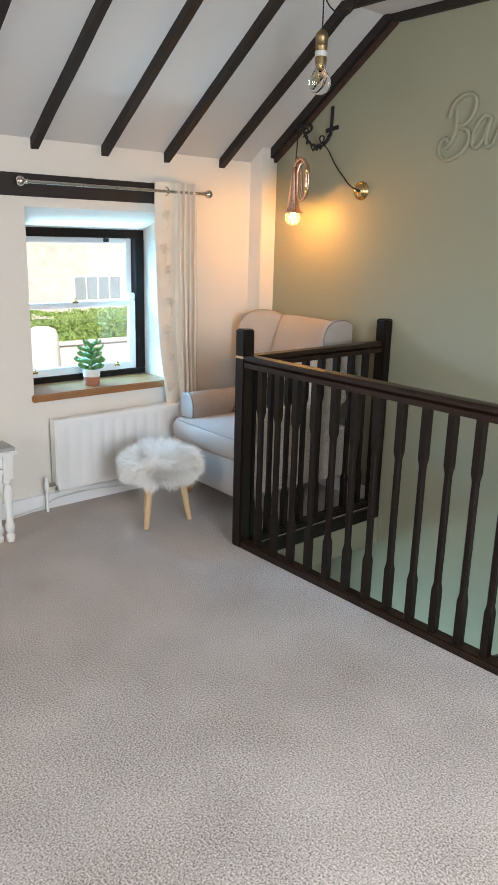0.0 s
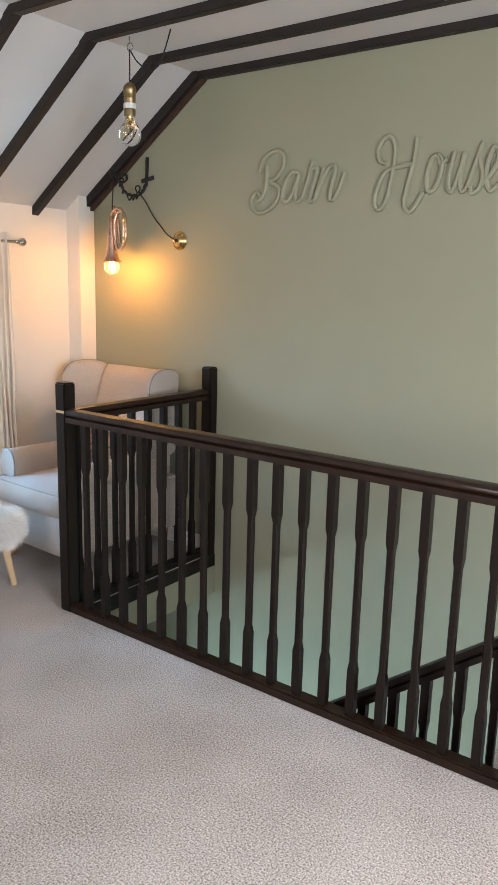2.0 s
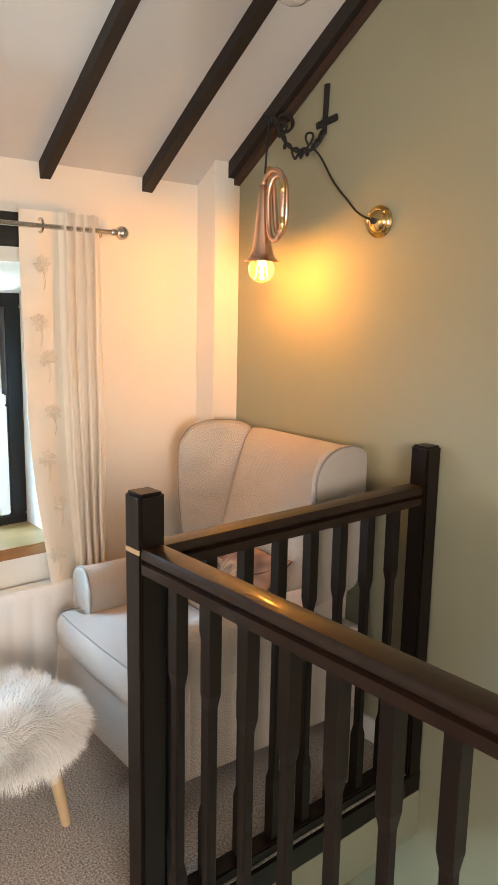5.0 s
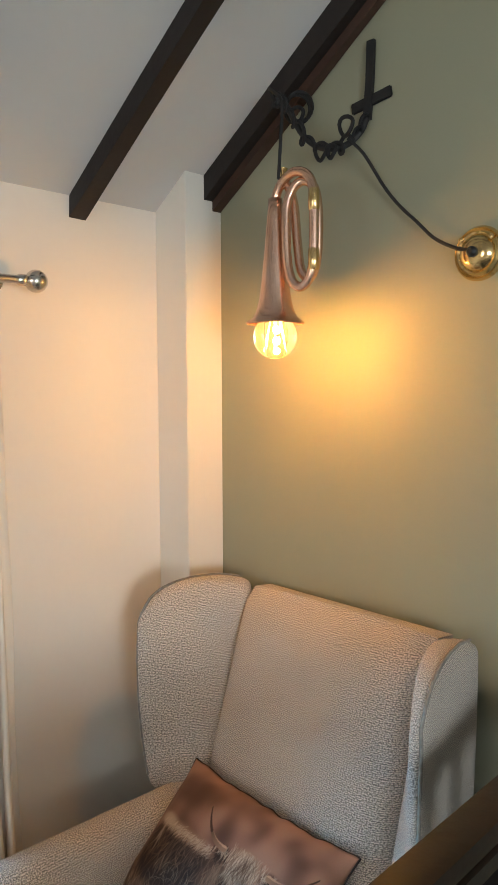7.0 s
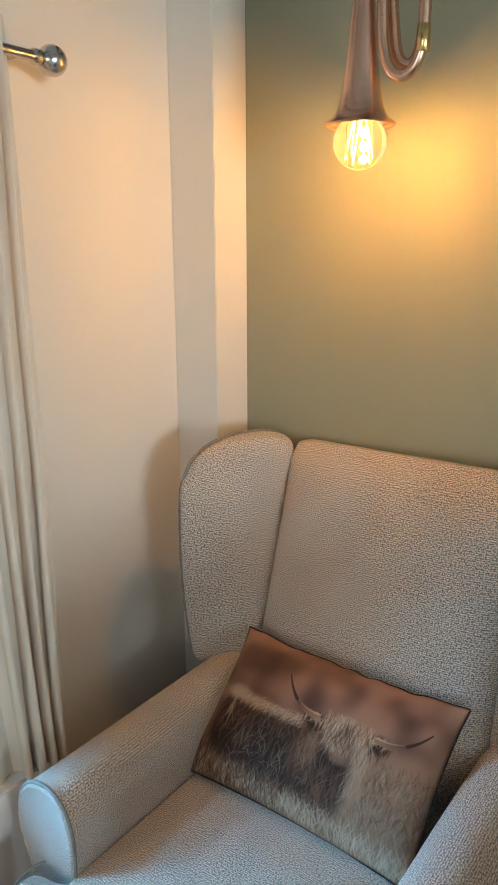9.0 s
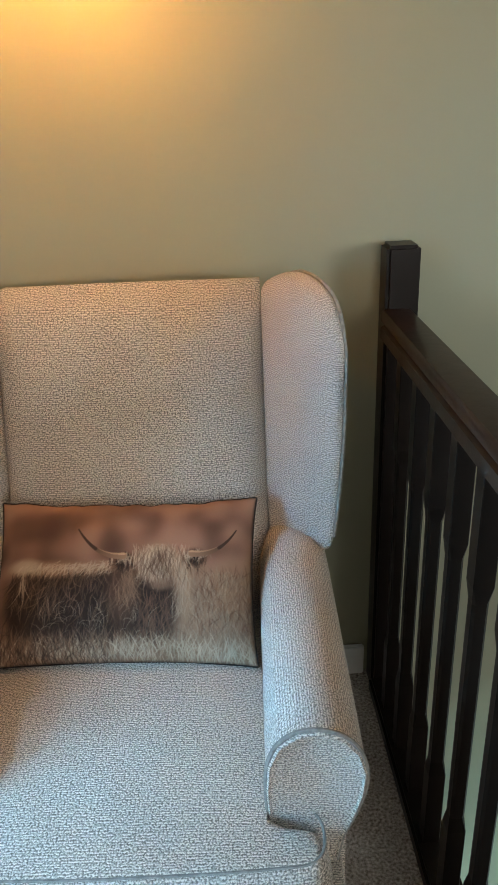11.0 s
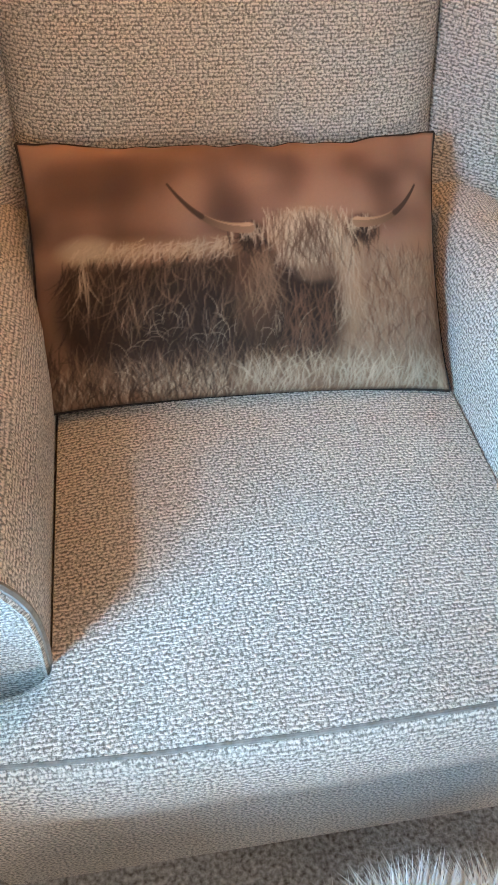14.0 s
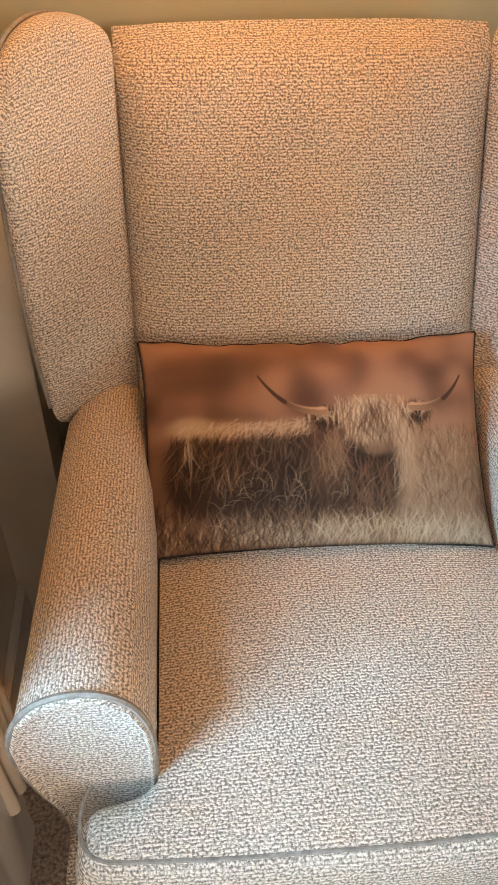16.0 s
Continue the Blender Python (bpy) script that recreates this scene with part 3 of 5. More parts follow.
def pad(bm, outline, z0, z1, r, crown=0.0, steps=5):
    """A cushion over an outline, with rounded edges."""
    def inset(d):
        out = []
        n = len(outline)
        for i in range(n):
            a, b, e = (Vector(outline[k % n]).to_3d() for k in (i - 1, i, i + 1))
            n1_, n2_ = (b - a).normalized(), (e - b).normalized()
            nn = Vector((n1_.y + n2_.y, -n1_.x - n2_.x, 0))
            nn = nn / max(0.3, nn.length_squared) * 2 if nn.length > 1e-6 else nn
            out.append(b - nn * d)
        return out
    rings = []
    for i in range(steps + 1):
        a = -math.pi / 2 + math.pi * i / steps
        rings.append([(p.x, p.y, (z0 + z1) / 2 + (z1 - z0) / 2 * math.sin(a)) for p in inset(r * (1 - math.cos(a)))])
    loft(bm, rings)
    if crown:
        n = 24
        g = []
        for j in range(n + 1):
            y = -0.385 + 0.600 * j / n
            g.append([])
            for i in range(n + 1):
                x = 0.226 * (2 * i / n - 1)
                up = (1 - abs(x / 0.226) ** 3) * (1 - abs((y + 0.085) / 0.300) ** 3)
                g[-1].append(bm.verts.new((x, y, z1 - 0.0012 + crown * max(0.0, up))))
        for j in range(n):
            for i in range(n):
                bm.faces.new((g[j][i], g[j][i + 1], g[j + 1][i + 1], g[j + 1][i]))


def rounded(points, r, k=4):
    """Rounds the corners of an outline that runs against the clock."""
    out = []
    n = len(points)
    for i in range(n):
        a, b, c = (Vector(points[j % n]) for j in (i - 1, i, i + 1))
        d1, d2 = (a - b), (c - b)
        rr = min(r, d1.length / 2.1, d2.length / 2.1)
        p, q = b + d1.normalized() * rr, b + d2.normalized() * rr
        for j in range(k + 1):
            t = j / k
            out.append(p * (1 - t) ** 2 + b * 2 * t * (1 - t) + q * t * t)
    return out


T_SHAPE = [(-0.310, -0.412), (-0.17, -0.420), (0, -0.423), (0.17, -0.420), (0.310, -0.412), (0.310, -0.330), (0.228, -0.322), (0.230, 0.22), (-0.230, 0.22), (-0.228, -0.322), (-0.310, -0.330)]
T_OUT = rounded(T_SHAPE, 0.039, 6)
bm = bmesh.new()
pad(bm, T_OUT, 0.340, 0.462, 0.026, 0.016, 10)
seat = part("seat_cushion", bm, M_FABRIC, chair, uv=True)
for z, inset in ((0.4590, 0.0185), (0.352, 0.014)):
    bm = bmesh.new()
    front = [p for p in T_OUT if p.y < -0.338]
    front = sorted([p for p in front], key=lambda p: math.atan2(p.x, -(p.y + 0.2)))
    tube(bm, [(p.x * (1 - inset * 1.6), p.y + inset, z) for p in front], 0.0022, 6)
    part("piping", bm, M_PIPING, seat, "corded piping")
bm = bmesh.new()
pad(bm, rounded([(-0.335, -0.402), (0.335, -0.402), (0.335, 0.42), (-0.335, 0.42)], 0.03), 0.14, 0.35, 0.006, 0, 6)
part("base", bm, M_FABRIC, chair, uv=True)
for x, y in ((-0.27, -0.31), (0.27, -0.31), (-0.27, 0.34), (0.27, 0.34)):
    bm = bmesh.new()
    lathe(bm, [(0.014, 0.0), (0.017, 0.004), (0.026, 0.12), (0.026, 0.145)], 16, (x, y, 0))
    part("foot", bm, M_OAK, chair, "brown turned wooden foot")

# ---- cushion on the chair ----
def cushion_print(W, H):
    """Colours of the printed face, row by row from its lower edge: a blurred rosy moor, pale grass,
    a long dark shaggy mass with a pale upper rim, a pale tuft and two curved bars."""
    rng = np.random.default_rng(21)

    def cloud(nx, ny):
        g = rng.random((ny + 1, nx + 1))
        yy, xx = np.linspace(0, ny, H), np.linspace(0, nx, W)
        iy, ix = np.minimum(yy.astype(int), ny - 1), np.minimum(xx.astype(int), nx - 1)
        fy, fx = (yy - iy)[:, None], (xx - ix)[None, :]
        fy, fx = fy * fy * (3 - 2 * fy), fx * fx * (3 - 2 * fx)
        a, b, c, d = g[iy][:, ix], g[iy][:, ix + 1], g[iy + 1][:, ix], g[iy + 1][:, ix + 1]
        return (a * (1 - fx) + b * fx) * (1 - fy) + (c * (1 - fx) + d * fx) * fy

    def step(v, lo, hi):
        t = np.clip((v - lo) / (hi - lo), 0, 1)
        return t * t * (3 - 2 * t)

    dark, brown = np.array((0.024, 0.012, 0.008)), np.array((0.105, 0.050, 0.029))
    tan, pale = np.array((0.33, 0.19, 0.115)), np.array((0.60, 0.43, 0.30))
    rose, dusk = np.array((0.37, 0.195, 0.130)), np.array((0.10, 0.048, 0.034))
    V, U = np.meshgrid(np.linspace(0, 1, H), np.linspace(0, 1, W), indexing="ij")
    soft = 0.6 * cloud(6, 6) + 0.4 * cloud(13, 9)
    img = dusk + (rose - dusk) * step(soft + 0.45 * (V - 0.62) + 0.12 * (U - 0.4), 0.15, 0.85)[..., None]

    def lay(color, mask):
        img[:] = img * (1 - mask[..., None]) + np.asarray(color) * mask[..., None]

    def mass(cu, cv, ru, rv, edge=0.25):
        return 1 - step(np.hypot((U - cu) / ru, (V - cv) / rv), 1 - edge, 1 + edge)

    def strokes(n, place, way, length, color, alpha, wide=1.0, bend=0.35):
        """Short bent hairs or blades."""
        for _ in range(n):
            u, v, c = place()
            a = way + rng.normal(0, 0.28)
            k = rng.normal(0, bend)
            ln = length * rng.uniform(0.5, 1.4)
            t = np.linspace(0, 1, max(4, int(ln * W * 1.3)))
            x = (u + ln * t * np.cos(a + k * t)) * (W - 1)
            y = (v + ln * t * np.sin(a + k * t) * 1.62) * (H - 1)
            al = alpha * np.sin(np.pi * (0.15 + 0.8 * t)) * rng.uniform(0.5, 1)
            col = np.asarray(color) * rng.uniform(0.7, 1.3) if c is None else c
            for ox, oy, q in ((0, 0, 1.0), (1, 0, 0.5 * wide), (0, 1, 0.35 * wide)):
                xi, yi = (x + ox).astype(int), (y + oy).astype(int)
                ok = (xi >= 0) & (xi < W) & (yi >= 0) & (yi < H)
                xi, yi, w = xi[ok], yi[ok], (al * q)[ok, None]
                img[yi, xi] = img[yi, xi] * (1 - w) + col * w

    # far meadow, paler to the right
    meadow = step(0.58 - V + 0.22 * (U - 0.6) + 0.22 * (cloud(26, 7) - 0.5), -0.05, 0.2)
    lay(tan * 0.85, meadow * (0.45 + 0.4 * step(U, 0.5, 0.9)))
    strokes(700, lambda: (rng.uniform(0.70, 1), rng.uniform(0.05, 0.48), None), math.pi / 2, 0.045, pale * 0.6, 0.26, 1.8)
    strokes(450, lambda: (rng.uniform(0.66, 1), rng.uniform(0.05, 0.5), None), math.pi / 2, 0.045, brown, 0.28, 1.8)

    # long shaggy mass
    body = np.maximum(mass(0.30, 0.33, 0.25, 0.245, 0.16), mass(0.50, 0.33, 0.17, 0.235, 0.2))
    body = np.maximum(body, mass(0.17, 0.37, 0.10, 0.215, 0.2))
    lay(brown * 0.5, body)
    lay(dark, mass(0.30, 0.33, 0.22, 0.15, 0.5) * 0.85)
    lay(dark, mass(0.115, 0.33, 0.035, 0.16, 0.5) * 0.75)
    lay(tan, mass(0.28, 0.545, 0.21, 0.045, 0.6) * 0.75)
    lay(pale * 0.8, mass(0.135, 0.565, 0.06, 0.04, 0.6) * 0.8)
    strokes(800, lambda: (rng.uniform(0.08, 0.55), rng.uniform(0.22, 0.54), None), -1.75, 0.06, dark, 0.6)
    strokes(260, lambda: (rng.uniform(0.09, 0.52), rng.uniform(0.30, 0.55), None), -1.8, 0.06, tan * 0.6, 0.28)
    strokes(320, lambda: (rng.uniform(0.11, 0.48), rng.normal(0.565, 0.014), None), -2.2, 0.03, pale * 0.75, 0.45)
    strokes(10, lambda: (rng.normal(0.135, 0.008), rng.uniform(0.48, 0.55), None), -1.75, 0.085, pale * 0.8, 0.45, bend=0.2)

    # dark front, pale fringe beside it, pale tuft over it
    lay(tan, mass(0.735, 0.40, 0.035, 0.20, 0.5))
    lay(dark * 1.2, mass(0.635, 0.31, 0.090, 0.20, 0.35))
    lay(brown, mass(0.52, 0.40, 0.05, 0.16, 0.6) * 0.7)
    strokes(150, lambda: (rng.normal(0.735, 0.014), rng.uniform(0.30, 0.60), None), -1.5, 0.055, pale * 0.7, 0.28)
    strokes(130, lambda: (rng.normal(0.535, 0.022), rng.uniform(0.38, 0.56), None), -1.45, 0.06, tan * 0.75, 0.35)
    strokes(160, lambda: (rng.uniform(0.58, 0.70), rng.uniform(0.18, 0.42), None), -1.6, 0.06, brown * 1.3, 0.5)
    for cu, cv in ((0.515, 0.585), (0.780, 0.605)):
        lay(brown, mass(cu, cv, 0.042, 0.050, 0.4))
        strokes(70, lambda: (rng.normal(cu, 0.018), rng.normal(cv + 0.01, 0.02), None), -1.6, 0.04, dark, 0.6)
        strokes(40, lambda: (rng.normal(cu, 0.025), rng.normal(cv + 0.035, 0.01), None), -1.7, 0.03, pale * 0.8, 0.5)
    lay(tan, mass(0.645, 0.575, 0.080, 0.115, 0.25))
    strokes(420, lambda: (rng.normal(0.645, 0.034), rng.uniform(0.56, 0.69), None), -math.pi / 2, 0.075, pale * 0.85, 0.5, bend=0.15)
    strokes(170, lambda: (rng.normal(0.645, 0.036), rng.uniform(0.52, 0.68), None), -math.pi / 2, 0.075, brown, 0.5, bend=0.15)
    lay(tan * 0.7, mass(0.655, 0.44, 0.035, 0.030, 0.6) * 0.7)

    # blades in front
    strokes(1100, lambda: (rng.uniform(0.02, 0.98), rng.uniform(-0.06, 0.10), None), math.pi / 2, 0.050, tan * 0.8, 0.42, 1.2)
    strokes(620, lambda: (rng.uniform(0.0, 1) ** 0.6, rng.uniform(-0.02, 0.09), None), math.pi / 2, 0.055, pale * 0.85, 0.45, 1.0)
    strokes(500, lambda: (rng.uniform(0.0, 0.45), rng.uniform(-0.03, 0.16), None), math.pi / 2, 0.05, dark * 2, 0.5, 1.3)
    strokes(260, lambda: (rng.uniform(0.1, 0.72), rng.uniform(0.05, 0.15), None), math.pi / 2, 0.05, tan * 0.8, 0.28, 0.5)
    strokes(70, lambda: (rng.uniform(0.2, 0.62), rng.uniform(0.16, 0.30), None), 1.4, 0.05, pale * 0.7, 0.28, 0.2, 0.7)

    # two bars that curve up and taper
    for p0, p1, p2 in (((0.515, 0.615), (0.41, 0.60), (0.335, 0.79)), ((0.765, 0.625), (0.87, 0.61), (0.935, 0.785))):
        t = np.linspace(0, 1, 260)
        bu = (1 - t) ** 2 * p0[0] + 2 * t * (1 - t) * p1[0] + t * t * p2[0]
        bv = (1 - t) ** 2 * p0[1] + 2 * t * (1 - t) * p1[1] + t * t * p2[1]
        for a, b, k in zip(bu, bv, t):
            r = 0.0125 * (1 - 0.75 * k)
            col = dark * 2.5 if k > 0.55 else tan * (0.85 - 0.9 * k) + dark
            i0, i1 = int((a - 0.02) * W), int((a + 0.02) * W)
            j0, j1 = int((b - 0.03) * H), int((b + 0.03) * H)
            d = np.hypot(U[j0:j1, i0:i1] - a, (V[j0:j1, i0:i1] - b) / 1.62)
            w = (1 - step(d, r * 0.6, r * 1.15))[..., None] * 0.5
            lit = np.where((V[j0:j1, i0:i1] - b)[..., None] > r * 0.6, col * 1.8, col)
            img[j0:j1, i0:i1] = img[j0:j1, i0:i1] * (1 - w) + lit * w
    img *= (0.97 + 0.06 * rng.random((H, W)))[..., None]
    # colour falls to half in a narrow band along all four edges
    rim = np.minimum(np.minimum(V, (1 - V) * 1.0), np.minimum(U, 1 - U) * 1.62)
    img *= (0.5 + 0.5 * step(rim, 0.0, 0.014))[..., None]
    return np.clip(img * 0.95, 0.004, 0.8)


def print_material():
    """Printed cotton: the dyed colour with a fine weave."""
    m = bpy.data.materials.new("printed_cushion_face")
    m.use_nodes = True
    n, l = m.node_tree.nodes, m.node_tree.links
    b = n["Principled BSDF"]
    b.inputs["Roughness"].default_value = 0.75
    b.inputs["Specular IOR Level"].default_value = 0.25
    dye = n.new("ShaderNodeVertexColor")
    dye.layer_name = "dye"
    l.new(dye.outputs["Color"], b.inputs["Base Color"])
    tc = n.new("ShaderNodeTexCoord")
    mp = n.new("ShaderNodeMapping")
    mp.inputs["Scale"].default_value = (1, 1, 0.2)
    l.new(tc.outputs["Object"], mp.inputs["Vector"])
    weave = n.new("ShaderNodeTexNoise")
    weave.inputs["Scale"].default_value = 700
    l.new(mp.outputs["Vector"], weave.inputs["Vector"])
    bp = n.new("ShaderNodeBump")
    bp.inputs["Strength"].default_value = 0.3
    bp.inputs["Distance"].default_value = 0.0006
    l.new(weave.outputs["Fac"], bp.inputs["Height"])
    l.new(bp.outputs["Normal"], b.inputs["Normal"])
    return m


M_PRINT = print_material()
PW, PH = 0.232, 0.145


def pillow_point(u, v, sgn):
    """u, v from -1 to 1; slack edges, pointed corners, a puckered upper seam."""
    px = 1 - 0.035 * (1 - v * v) * abs(u) ** 3 + 0.012 * abs(u * v) ** 8
    py = 1 - 0.045 * (1 - u * u) * abs(v) ** 3 + 0.024 * abs(u * v) ** 8
    t = max(0.0, (1 - abs(u) ** 2.8) * (1 - abs(v) ** 2.6)) ** 0.62
    wr = 0.005 * noise.noise((u * 2.6, v * 2.2, 1.5 * sgn)) * t
    pucker = max(0.0, (v - 0.72) / 0.28) ** 2
    wr += 0.0035 * pucker * noise.noise((u * 9, 2.0, sgn))
    lift = 0.0045 * pucker * noise.noise((u * 7.5, 0.4, 0.0))
    return (PW * u * px, PH * v * py + lift, sgn * (0.058 * t + wr + 0.0012))


def pillow_mesh():
    W, H = 420, 260
    vs, fs, dye = [], [], []
    img = cushion_print(W, H)
    for j in range(H):
        v = 2 * j / (H - 1) - 1
        vs += [pillow_point(2 * i / (W - 1) - 1, v, 1) for i in range(W)]
    fs += [(j * W + i, j * W + i + 1, (j + 1) * W + i + 1, (j + 1) * W + i) for j in range(H - 1) for i in range(W - 1)]
    k, nx, ny = len(vs), 30, 20
    for j in range(ny + 1):
        vs += [pillow_point(2 * i / nx - 1, 2 * j / ny - 1, -1) for i in range(nx + 1)]
    fs += [(k + j * (nx + 1) + i, k + (j + 1) * (nx + 1) + i, k + (j + 1) * (nx + 1) + i + 1, k + j * (nx + 1) + i + 1) for j in range(ny) for i in range(nx)]
    me = bpy.data.meshes.new("scatter_cushion")
    me.from_pydata(vs, [], fs)
    rgba = np.ones((len(vs), 4), np.float32) * np.array((0.06, 0.03, 0.02, 1), np.float32)
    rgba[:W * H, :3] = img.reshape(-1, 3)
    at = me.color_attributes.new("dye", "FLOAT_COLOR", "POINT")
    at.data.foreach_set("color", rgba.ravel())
    me.materials.append(M_PRINT)
    me.polygons.foreach_set("use_smooth", [True] * len(me.polygons))
    return me


pil = thing("scatter_cushion", "brown printed rectangular scatter cushion leaning on the chair back", "cushion")
pil.matrix_world = pose(0.481, -0.376, 0.572, 44, 0, -4) @ pose(0, 0, 0, 0, 0, -0.3)
face = new("cover", pillow_mesh())
face.parent = pil
M_SEAM = material("dark_brown_seam", (0.028, 0.016, 0.012), 0.85, vary=0.2, scale=60, bump=0.2)
for v in (-1.0, 1.0):
    bm = bmesh.new()
    tube(bm, [pillow_point(2 * i / 60 - 1, v, 1)[:2] + (0.0,) for i in range(61)], 0.0022, 6)
    part("seam", bm, M_SEAM, pil, "dark brown sewn edge")
for u in (-1.0, 1.0):
    bm = bmesh.new()
    tube(bm, [pillow_point(u, 2 * i / 40 - 1, 1)[:2] + (0.0,) for i in range(41)], 0.0022, 6)
    part("seam", bm, M_SEAM, pil, "dark brown sewn edge")

# ---- radiator under the window ----
rad = thing("radiator", "white panel radiator under the window", "radiator", "", pose(0, 0, 0))
RY0, RY1, RZ0, RZ1 = -1.525, -0.62, 0.115, 0.512
bm = bmesh.new()
prof = []
nfl = 12
pitch = (RY1 - RY0 - 0.04) / nfl
pts = [(0.056, RY0), (0.058, RY0 + 0.012)]
for i in range(nfl):
    y = RY0 + 0.02 + pitch * i
    pts += [(0.058, y), (0.058, y + pitch * 0.55), (0.0548, y + pitch * 0.68), (0.0548, y + pitch * 0.88)]
pts += [(0.058, RY1 - 0.012), (0.056, RY1)]


def rad_ring(z, flat):
    return [(0.0575 if flat else x, y, z) for x, y in pts] + [(0.046, RY1, z), (0.046, RY0, z)]


loft(bm, [[(x - 0.004, y, z) for x, y, z in rad_ring(RZ0, True)], rad_ring(RZ0 + 0.012, True), rad_ring(RZ0 + 0.028, True), rad_ring(RZ0 + 0.045, False),
          rad_ring(RZ1 - 0.045, False), rad_ring(RZ1 - 0.028, True), rad_ring(RZ1 - 0.008, True), [(x - 0.004, y, z) for x, y, z in rad_ring(RZ1, True)]])
part("front_panel", bm, M_WHITE, rad)
part("back_panel", boxm(-0.008, 0.002, RY0, RY1, RZ0, RZ1, 0.003), M_WHITE, rad)
part("side_cover", boxm(-0.008, 0.050, RY0 - 0.006, RY0 + 0.004, RZ0 + 0.03, RZ1 + 0.004, 0.003), M_WHITE, rad)
part("side_cover", boxm(-0.008, 0.050, RY1 - 0.004, RY1 + 0.006, RZ0 + 0.03, RZ1 + 0.004, 0.003), M_WHITE, rad)
part("top_grille", boxm(0.0, 0.048, RY0, RY1, RZ1 - 0.006, RZ1 + 0.002), M_WHITE, rad)
bm = bmesh.new()
lathe(bm, [(0.008, 0.0), (0.008, 0.13), (0.014, 0.132), (0.014, 0.165), (0.011, 0.17), (0.011, 0.195), (0.004, 0.20)], 14, (0.025, RY0 - 0.055, 0))
part("valve", bm, M_WHITE, rad, "white radiator valve")
bm = bmesh.new()
tube(bm, [(0.025, RY0 - 0.055, 0.15), (0.025, RY0 + 0.005, 0.15)], 0.011, 12)
part("valve_nut", bm, M_CHROME, rad, "chrome valve nut")
bm = bmesh.new()
tube(bm, smooth_path([(0.0, -1.95, 0.012), (0.02, -1.75, 0.01), (0.012, -1.6, 0.03), (0.005, -1.5, 0.06), (0.004, -1.3, 0.065), (0.01, -1.05, 0.05), (0.012, -0.8, 0.06)], 6), 0.004, 6)
tagged(new("cable", mesh_of("cable", bm, M_WHITE2)), "thin white cable along the skirting board", "cable")

# ---- curtain and rod ----
rod = thing("curtain_rod", "brushed nickel curtain rod with ball finials", "curtain rod", "", pose(0.04, 0, 1.724))
bm = bmesh.new()
tube(bm, [(0, -1.62, 0), (0, -0.52, 0)], 0.0085, 12)
part("pole", bm, M_CHROME, rod)
for y, s in ((-1.62, -1), (-0.52, 1)):
    bm = bmesh.new()
    prof = [(0.006, -0.02), (0.012, -0.012), (0.012, 0.0), (0.009, 0.004)] + [(0.024 * math.sin(a), 0.026 - 0.024 * math.cos(a)) for a in [0.4 + 0.27 * k for k in range(11)]]
    lathe(bm, [(r, s * h) for r, h in prof], 20, (0, y, 0), "y")
    part("finial", bm, M_CHROME, rod)
for y in (-1.55, -0.555):
    bm = bmesh.new()
    tube(bm, [(-0.068, y, 0), (0, y, 0)], 0.006, 10)
    lathe(bm, [(0.02, -0.069), (0.02, -0.063), (0.012, -0.06)], 16, (0, y, 0), "x")
    part("bracket", bm, M_CHROME, rod)


def curtain_mesh():
    bm = bmesh.new()
    nu, nv = 110, 44
    F, B = [], []
    for j in range(nv + 1):
        v = j / nv
        z = 1.772 - 1.50 * v
        k = min(1, v * 1.6)
        y0 = -0.862 + 0.085 * min(1, v * 1.15) ** 1.2 - 0.03 * math.sin(math.pi * v)
        y1 = -0.590 + 0.018 * v
        f, b = [], []
        for i in range(nu + 1):
            u = i / nu
            # a broad flat front leaf and four tight folds
            if u < 0.34:
                y, x = y0 + (y1 - y0) * u * 1.45, 0.012 * math.sin(u * 9 + v) - 0.012
            else:
                w = (u - 0.34) / 0.66
                y = y0 + (y1 - y0) * (0.493 + 0.507 * w)
                x = 0.021 * math.sin(w * 2 * math.pi * 4.0 - 0.5) * (0.85 + 0.15 * math.sin(v * 5 + w * 9)) + 0.004
                y += 0.008 * math.sin(w * 2 * math.pi * 4.0 + 1.1) * (1 + v)
            x += 0.006 * noise.noise((u * 6, v * 5, 2.0)) + (0.012 * noise.noise((u * 3, v * 2.4, 7.0))) * k
            y += 0.012 * noise.noise((u * 2.5, v * 3, 4.0)) * k
            f.append(bm.verts.new((0.042 + x, y, z)))
            b.append(bm.verts.new((0.040 + x, y + 0.0015, z)))
        F.append(f)
        B.append(b)
    uv = bm.loops.layers.uv.verify()
    for j in range(nv):
        for i in range(nu):
            for g, rev in ((F, False), (B, True)):
                q = [g[j][i], g[j][i + 1], g[j + 1][i + 1], g[j + 1][i]]
                c = [(i, j), (i + 1, j), (i + 1, j + 1), (i, j + 1)]
                face = bm.faces.new(q[::-1] if rev else q)
                for lp, (a, d) in zip(face.loops, c[::-1] if rev else c):
                    lp[uv].uv = (a / nu * 0.95, d / nv * 1.5)
        for i in (0, nu):
            bm.faces.new((F[j][i], F[j + 1][i], B[j + 1][i], B[j][i]))
    for i in range(nu):
        for j in (0, nv):
            bm.faces.new((F[j][i], F[j][i + 1], B[j][i + 1], B[j][i]))
    return bm


